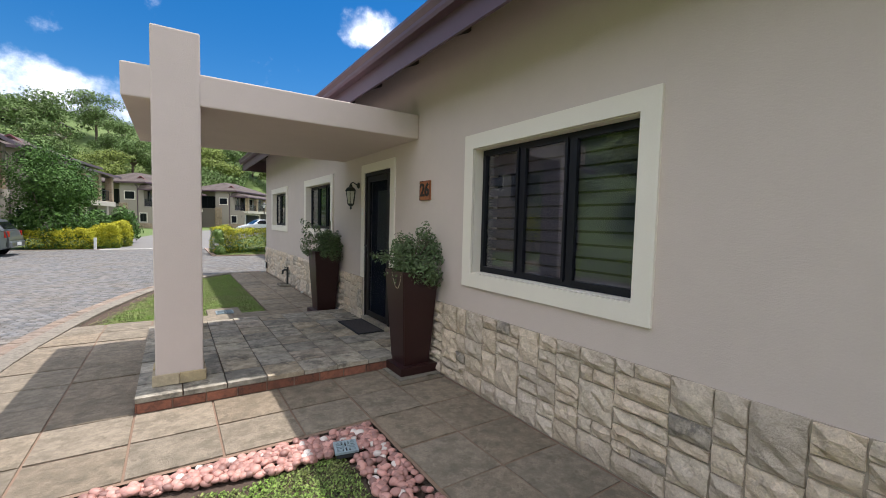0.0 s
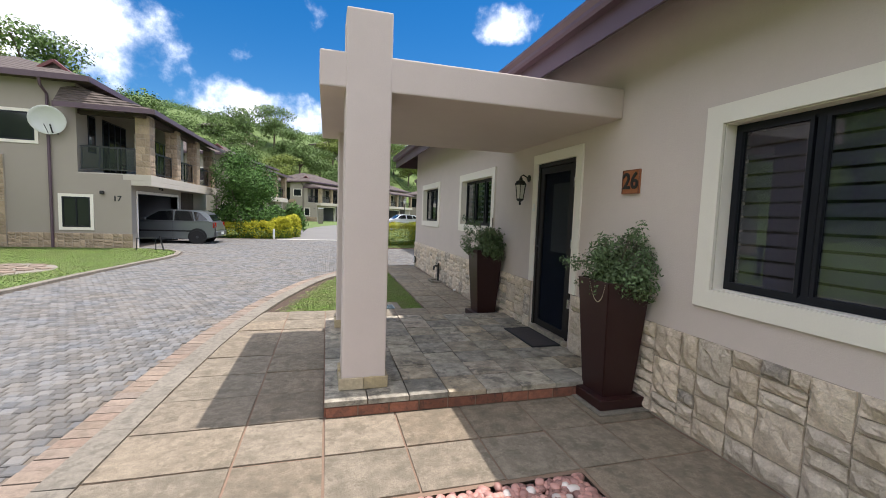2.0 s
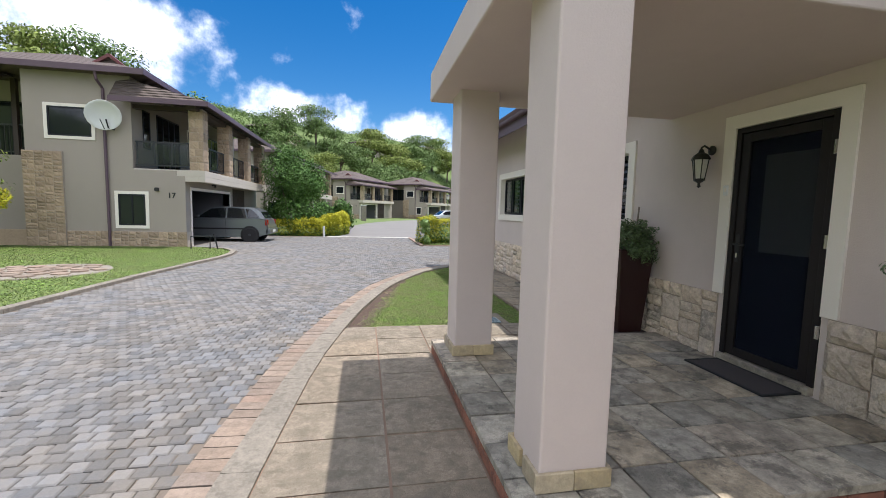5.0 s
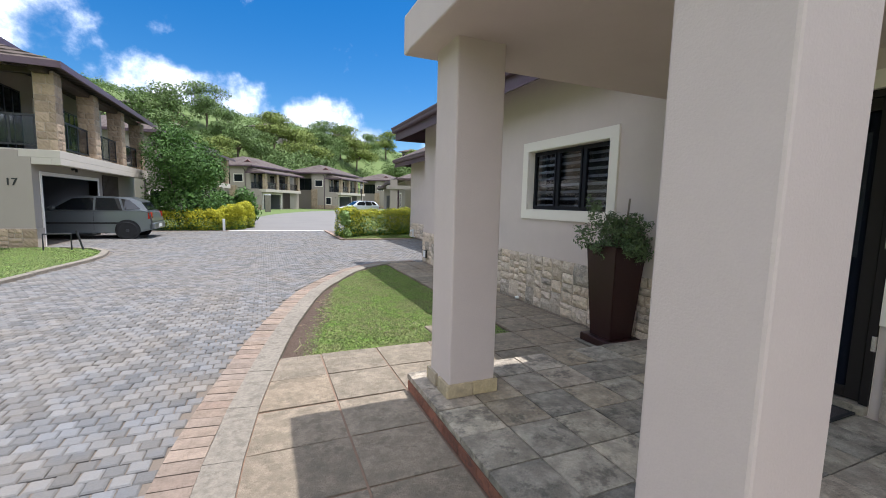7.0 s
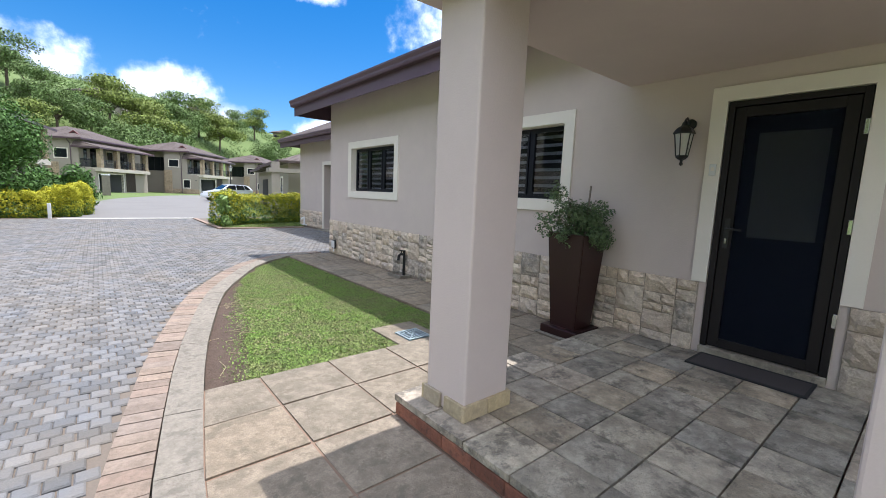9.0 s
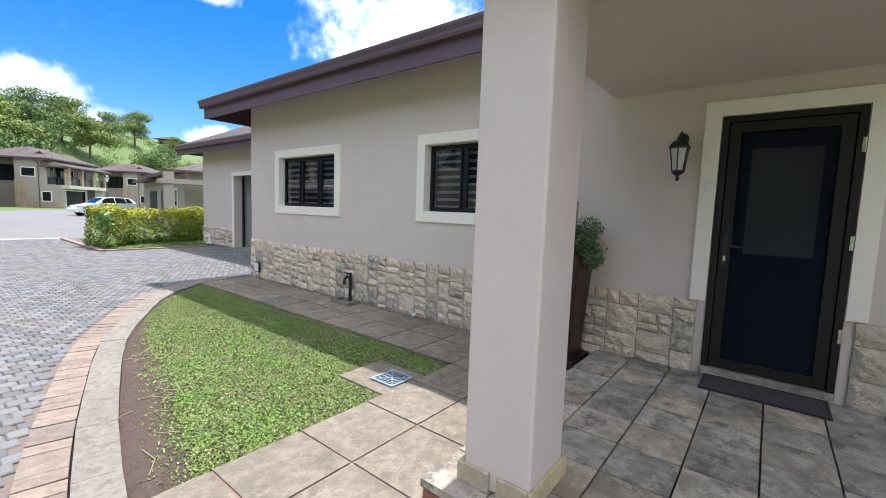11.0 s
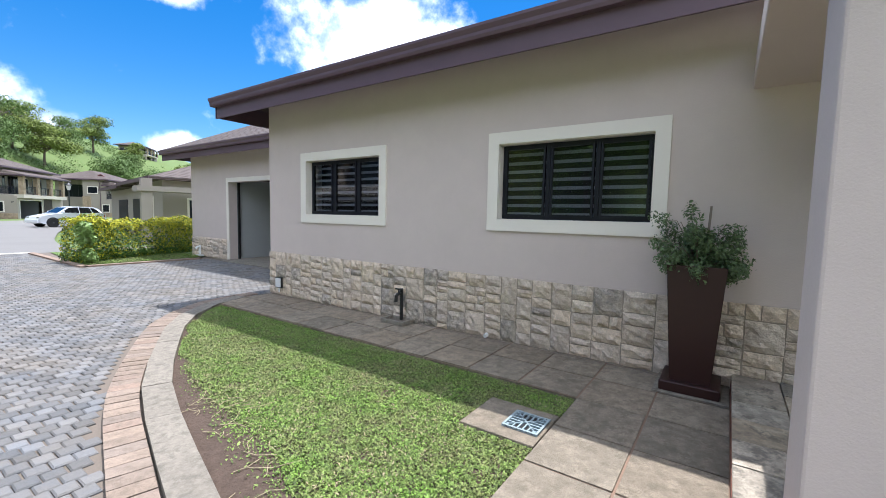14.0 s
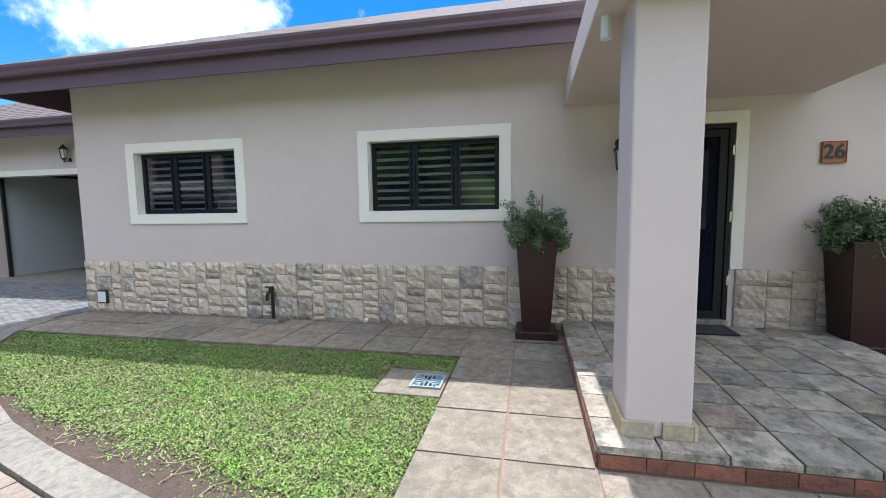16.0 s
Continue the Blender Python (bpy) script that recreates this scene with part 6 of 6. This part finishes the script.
pave_line = [p for p in KERB if -6 < p.y < 7.315]
pavement = sheet("pavement", [(-1.65, -6), *[(p.x, p.y) for p in pave_line], (kerb_x(7.315), 7.315), (1.36, 7.315), (1.36, 12.70), (2.33, 12.85), (2.33, -6), (1.305, -6), (1.305, 2.88), (-0.41, 2.88), (-0.9, 2.5), (-0.9, -6)], -0.013, M_JOINT, "weathered concrete slab paving with reddish joints", "pavement")
ROWS = (2.905, 3.365, 3.86, 4.36, 4.86, 5.355, 5.845, 6.335, 6.825, 7.32)
for a, b in zip(ROWS, ROWS[1:]):
    ka, kb = kerb_x(a), kerb_x(b)
    lay(pavement, "slab", ka, -0.725, a, b, -0.05, 0.0, M_SLAB, x0b=kb)
    lay(pavement, "slab", -0.725, -0.205, a, b, -0.05, 0.0, M_SLAB)
for a, b in ((2.905, 3.365), (3.365, 3.86)):
    for c, d in ((-0.205, 0.315), (0.315, 0.825), (0.825, 1.322), (1.322, 1.79), (1.79, 2.30)):
        lay(pavement, "slab", c, d, a, b, -0.05, 0.0, M_SLAB)
for a, b in ((6.335, 6.825), (6.825, 7.32)):
    for c, d in ((-0.205, 0.33), (0.33, 0.83), (0.83, 1.35), (1.35, 1.84), (1.84, 2.30)):
        lay(pavement, "slab", c, d, a, b, -0.05, 0.0, M_SLAB)
for k in range(11):
    a = 7.32 + k * 0.5005
    lay(pavement, "slab", 1.36, 1.84, a, a + 0.5005, -0.05, 0.0, M_SLAB)
    lay(pavement, "slab", 1.84, 2.30, a, a + 0.5005, -0.05, 0.0, M_SLAB)
for k in range(17):
    a = 2.905 - (k + 1) * 0.495
    lay(pavement, "slab", 1.322, 1.79, a, a + 0.495, -0.05, 0.0, M_SLAB)
    lay(pavement, "slab", 1.79, 2.30, a, a + 0.495, -0.05, 0.0, M_SLAB)
    lay(pavement, "slab", kerb_x(a), -0.9, a, a + 0.495, -0.05, 0.0, M_SLAB, x0b=kerb_x(a + 0.495))
    if k < 1:
        lay(pavement, "slab", -0.9, -0.42, a, a + 0.495, -0.05, 0.0, M_SLAB)

# porch: slate tiles, brick edge and stone skirting round the pillars
for i in range(8):
    for k in range(8):
        x0, y0 = -0.207 + i * 0.316, 3.832 + k * 0.3135
        lay(plinth, "tile", x0, x0 + 0.316, y0, y0 + 0.3135, 0.086, 0.13, M_SLATE, 0.005, rough=0.0025)
brick_me = bpy.data.meshes.new("brick")
bm = boxes((0, 0.222, -0.014, 0.0, 0, 0.074), bevel=0.004)
bm.to_mesh(brick_me)
bm.free()
brick_me.materials.append(M_BRICK)
for k in range(11):
    b = new("brick", brick_me)
    b.parent = plinth
    b.location = (-0.19 + k * 0.2325, 3.85, 0.004)
    if k > 8:
        b.scale.x = 0.93
for k in range(11):
    b = new("brick", brick_me)
    b.parent = plinth
    b.matrix_local = Matrix.Translation((-0.19, 6.32 - k * 0.2245, 0.004)) @ Matrix.Rotation(radians(-90), 4, "Z")
for k in range(11):
    b = new("brick", brick_me)
    b.parent = plinth
    b.matrix_local = Matrix.Translation((2.30 - k * 0.2250, 6.325, 0.004)) @ Matrix.Rotation(radians(180), 4, "Z")
for y0 in (4.03, 5.845):
    for side in range(4):
        for h in range(2):
            u0, u1 = (-0.022 + h * 0.19, 0.165 + h * 0.19)
            if side == 0:
                r = (-0.077 + u0, -0.077 + u1, y0 - 0.022, y0 - 0.001)
            elif side == 1:
                r = (-0.077 + u0, -0.077 + u1, y0 + 0.336, y0 + 0.357)
            elif side == 2:
                r = (-0.099, -0.078, y0 + u0 + 0.022, y0 + u1 - 0.016 + 0.0)
            else:
                r = (0.264, 0.285, y0 + u0 + 0.022, y0 + u1 - 0.016)
            part("skirting_tile", boxes((*r, 0.131, 0.222), bevel=0.004), M_SKIRT, porch)

# kerb blocks and edging bricks
kerb = thing("kerb", "pale weathered concrete kerb round the lawn", "kerb", kind="structure")
edging = thing("brick_edging", "tan brick edging course along the road", "edging", kind="structure")


def course(parent, name, inner, width, step, gap, z0, z1, material, seed):
    pts = resample(inner, step)
    for i, (a, b) in enumerate(zip(pts, pts[1:])):
        t = (b - a).normalized()
        n = Vector((-t.y, t.x))
        t0 = (pts[i + 1] - pts[max(i - 1, 0)]).normalized()
        t1 = (pts[min(i + 2, len(pts) - 1)] - pts[i]).normalized()
        n0, n1 = Vector((-t0.y, t0.x)), Vector((-t1.y, t1.x))
        g = t * gap
        rng = random.Random(seed + i)
        me = slab_mesh([a + g, b - g, b - g + n1 * width, a + g + n0 * width], z0, z1 + rng.uniform(-0.003, 0.003), seed + i, 0.003, 2, name)
        me.materials.append(material)
        ob = new(name, me)
        ob.parent = parent


near_kerb = [p for p in KERB if p.y > -6]
course(kerb, "kerb_stone", near_kerb, 0.20, 0.62, 0.002, -0.08, 0.008, M_KERB, 3000)
course(edging, "brick", offset_line(near_kerb, 0.212), 0.205, 0.118, 0.004, -0.09, -0.022, M_EDGE, 4000)
far_kerb = thing("far_kerb", "pale concrete kerb along the far lawn", "kerb", kind="structure")
course(far_kerb, "kerb_stone", [p for p in FAR if p.y > -12], 0.15, 0.9, 0.004, -0.09, 0.0, M_KERB, 5000)
tagged(part("paving_strip", boxes((-2.7, 1.5, 24.0, 24.40, -0.09, -0.04)), M_PALE), "pale concrete strip across the road", "kerb", kind="structure")
tagged(part("hedge_kerb", boxes((1.5, 4.2, 19.2, 19.35, -0.09, -0.02), (1.4, 1.55, 19.2, 24.0, -0.09, -0.02)), M_EDGE), "brick kerb in front of the hedge lawn", "kerb", kind="structure")


# road pavers
def is_road(x, y):
    lim = x_on(FAR, y)
    if y > 17.85:
        lim = -6.8 if y < 24.0 else 99
    if lim is None or x < lim + 0.02:
        return False
    out = x_on(BRICK_OUT, y)
    if y < 12.95:
        return out is not None and x < out - 0.02
    if y < 13.25:
        return x < 1.1 or (x < 4.3 and y > 13.05)
    if y < 19.15:
        return x < 4.3
    return x < 1.38 and y < 24.0


def paver_rows():
    near, rest = [], []
    rng = random.Random(77)
    row, y = 0, -6.0
    while y < 24.0:
        x = -6.8 + (0.054 if row % 2 else 0.0)
        while x < 4.3:
            if is_road(x + 0.02, y + 0.05) and is_road(x + 0.06, y + 0.05):
                item = (x + 0.05 + rng.uniform(-0.003, 0.003), y + 0.05 + rng.uniform(-0.003, 0.003), rng.uniform(-0.004, 0.004), rng.uniform(-0.02, 0.02))
                (near if 6.4 < y < 8.6 and x > -2.9 and len(near) < 300 else rest).append(item)
            x += 0.107
        row += 1
        y += 0.107
    return near, rest


CH = 0.008
PV = [(-0.05, -0.05, -0.05), (0.05, -0.05, -0.05), (0.05, 0.05, -0.05), (-0.05, 0.05, -0.05), (-0.05, -0.05, -0.008), (0.05, -0.05, -0.008), (0.05, 0.05, -0.008), (-0.05, 0.05, -0.008), (-0.05 + CH, -0.05 + CH, 0), (0.05 - CH, -0.05 + CH, 0), (0.05 - CH, 0.05 - CH, 0), (-0.05 + CH, 0.05 - CH, 0)]
PF = [(0, 1, 5, 4), (1, 2, 6, 5), (2, 3, 7, 6), (3, 0, 4, 7), (4, 5, 9, 8), (5, 6, 10, 9), (6, 7, 11, 10), (7, 4, 8, 11), (8, 9, 10, 11)]
near, rest = paver_rows()
paver_me = bpy.data.meshes.new("paver")
paver_me.from_pydata(PV, [], PF)
paver_me.materials.append(M_PAVER)
for x, y, dz, a in near:
    ob = new("paver", paver_me)
    ob.parent = road
    ob.location, ob.rotation_euler = (x, y, Z_ROAD + dz), (0, 0, a)
base = np.array(PV)
allv, allf = [], []
for i, (x, y, dz, a) in enumerate(rest):
    ca, sa = math.cos(a), math.sin(a)
    allv.append(np.column_stack([base[:, 0] * ca - base[:, 1] * sa + x, base[:, 0] * sa + base[:, 1] * ca + y, base[:, 2] + Z_ROAD + dz]))
    allf.extend([tuple(k + 12 * i for k in f) for f in PF])
me = bpy.data.meshes.new("pavers")
me.from_pydata(np.concatenate(allv).tolist(), [], allf)
me.materials.append(M_PAVER)
ob = new("pavers", me)
ob.parent = road
tagged(ob, "blue-grey concrete block pavers in running bond", kind="stuff")

# flagstones in the far circle
R = random.Random(8)
for k in range(26):
    a, r = k * 2.4, 0.21 * math.sqrt(k)
    bm = bmesh.new()
    lathe(bm, ((0.17, 0.0), (0.165, 0.025)), 6)
    f = part("flagstone", bm, M_EDGE, circle)
    f.location, f.rotation_euler, f.scale = (-7.35 + r * math.cos(a), 12.2 + 0.82 * r * math.sin(a), -0.02), (0, 0, R.uniform(0, 3)), (1, R.uniform(0.7, 1), 1)

# pebbles beside the path
bed = thing("pebble_border", "pink and white river pebbles edging the lawn", "pebbles", kind="structure")
bm = bmesh.new()
bmesh.ops.create_icosphere(bm, subdivisions=2, radius=0.5)
pebs = []
for k in range(4):
    me = bpy.data.meshes.new("pebble")
    b2 = bm.copy()
    for v in b2.verts:
        v.co *= 1 + 0.16 * noise.noise(v.co * 2.2 + Vector((k * 7, 0, 0)))
    for f in b2.faces:
        f.smooth = True
    b2.to_mesh(me)
    b2.free()
    pebs.append(me)
bm.free()
for me in pebs:
    me.materials.append(M_PEBBLE)
white = [me.copy() for me in pebs]
for me in white:
    me.materials[0] = M_PEBBLE2
R = random.Random(19)
count, extra = 0, []
for k in range(1500):
    if R.random() < 0.6:
        x, y = R.uniform(-0.40, 1.28), R.uniform(2.58, 2.86)
        if y < 2.86 - 0.28 * min(1.0, max(0.25, (x + 0.6) / 1.2)):
            continue
    else:
        x, y = R.uniform(1.0, 1.28), R.uniform(0.4, 2.86)
    if (x - 1.0) ** 2 + (y - 2.585) ** 2 < 0.008:
        continue
    s = R.uniform(0.032, 0.062)
    m = pose(x, y, -0.045 + s * 0.32 + R.uniform(0, 0.025), R.uniform(-20, 20), R.uniform(-20, 20), R.uniform(0, 360)) @ Matrix.Diagonal((s * R.uniform(0.9, 1.4), s, s * R.uniform(0.55, 0.8), 1))
    if y > 1.7 and count < 300:
        p = new("pebble", R.choice(white if R.random() < 0.16 else pebs))
        p.parent = bed
        p.matrix_local = m
        count += 1
    elif y > 1.2:
        extra.append(m)
src = pebs[0]
sv = np.array([v.co for v in src.vertices])
sf = np.array([p.vertices for p in src.polygons])
vs, fs = [], []
for i, m in enumerate(extra):
    mm = np.array(m)
    vs.append(sv @ mm[:3, :3].T + mm[:3, 3])
    fs.append(sf + i * len(sv))
me = bpy.data.meshes.new("pebbles")
me.from_pydata(np.concatenate(vs).tolist(), [], np.concatenate(fs).tolist())
me.materials.append(M_PEBBLE)
for p in me.polygons:
    p.use_smooth = True
ob = new("pebbles", me)
ob.parent = bed
tagged(ob, "pink river pebbles", kind="stuff")
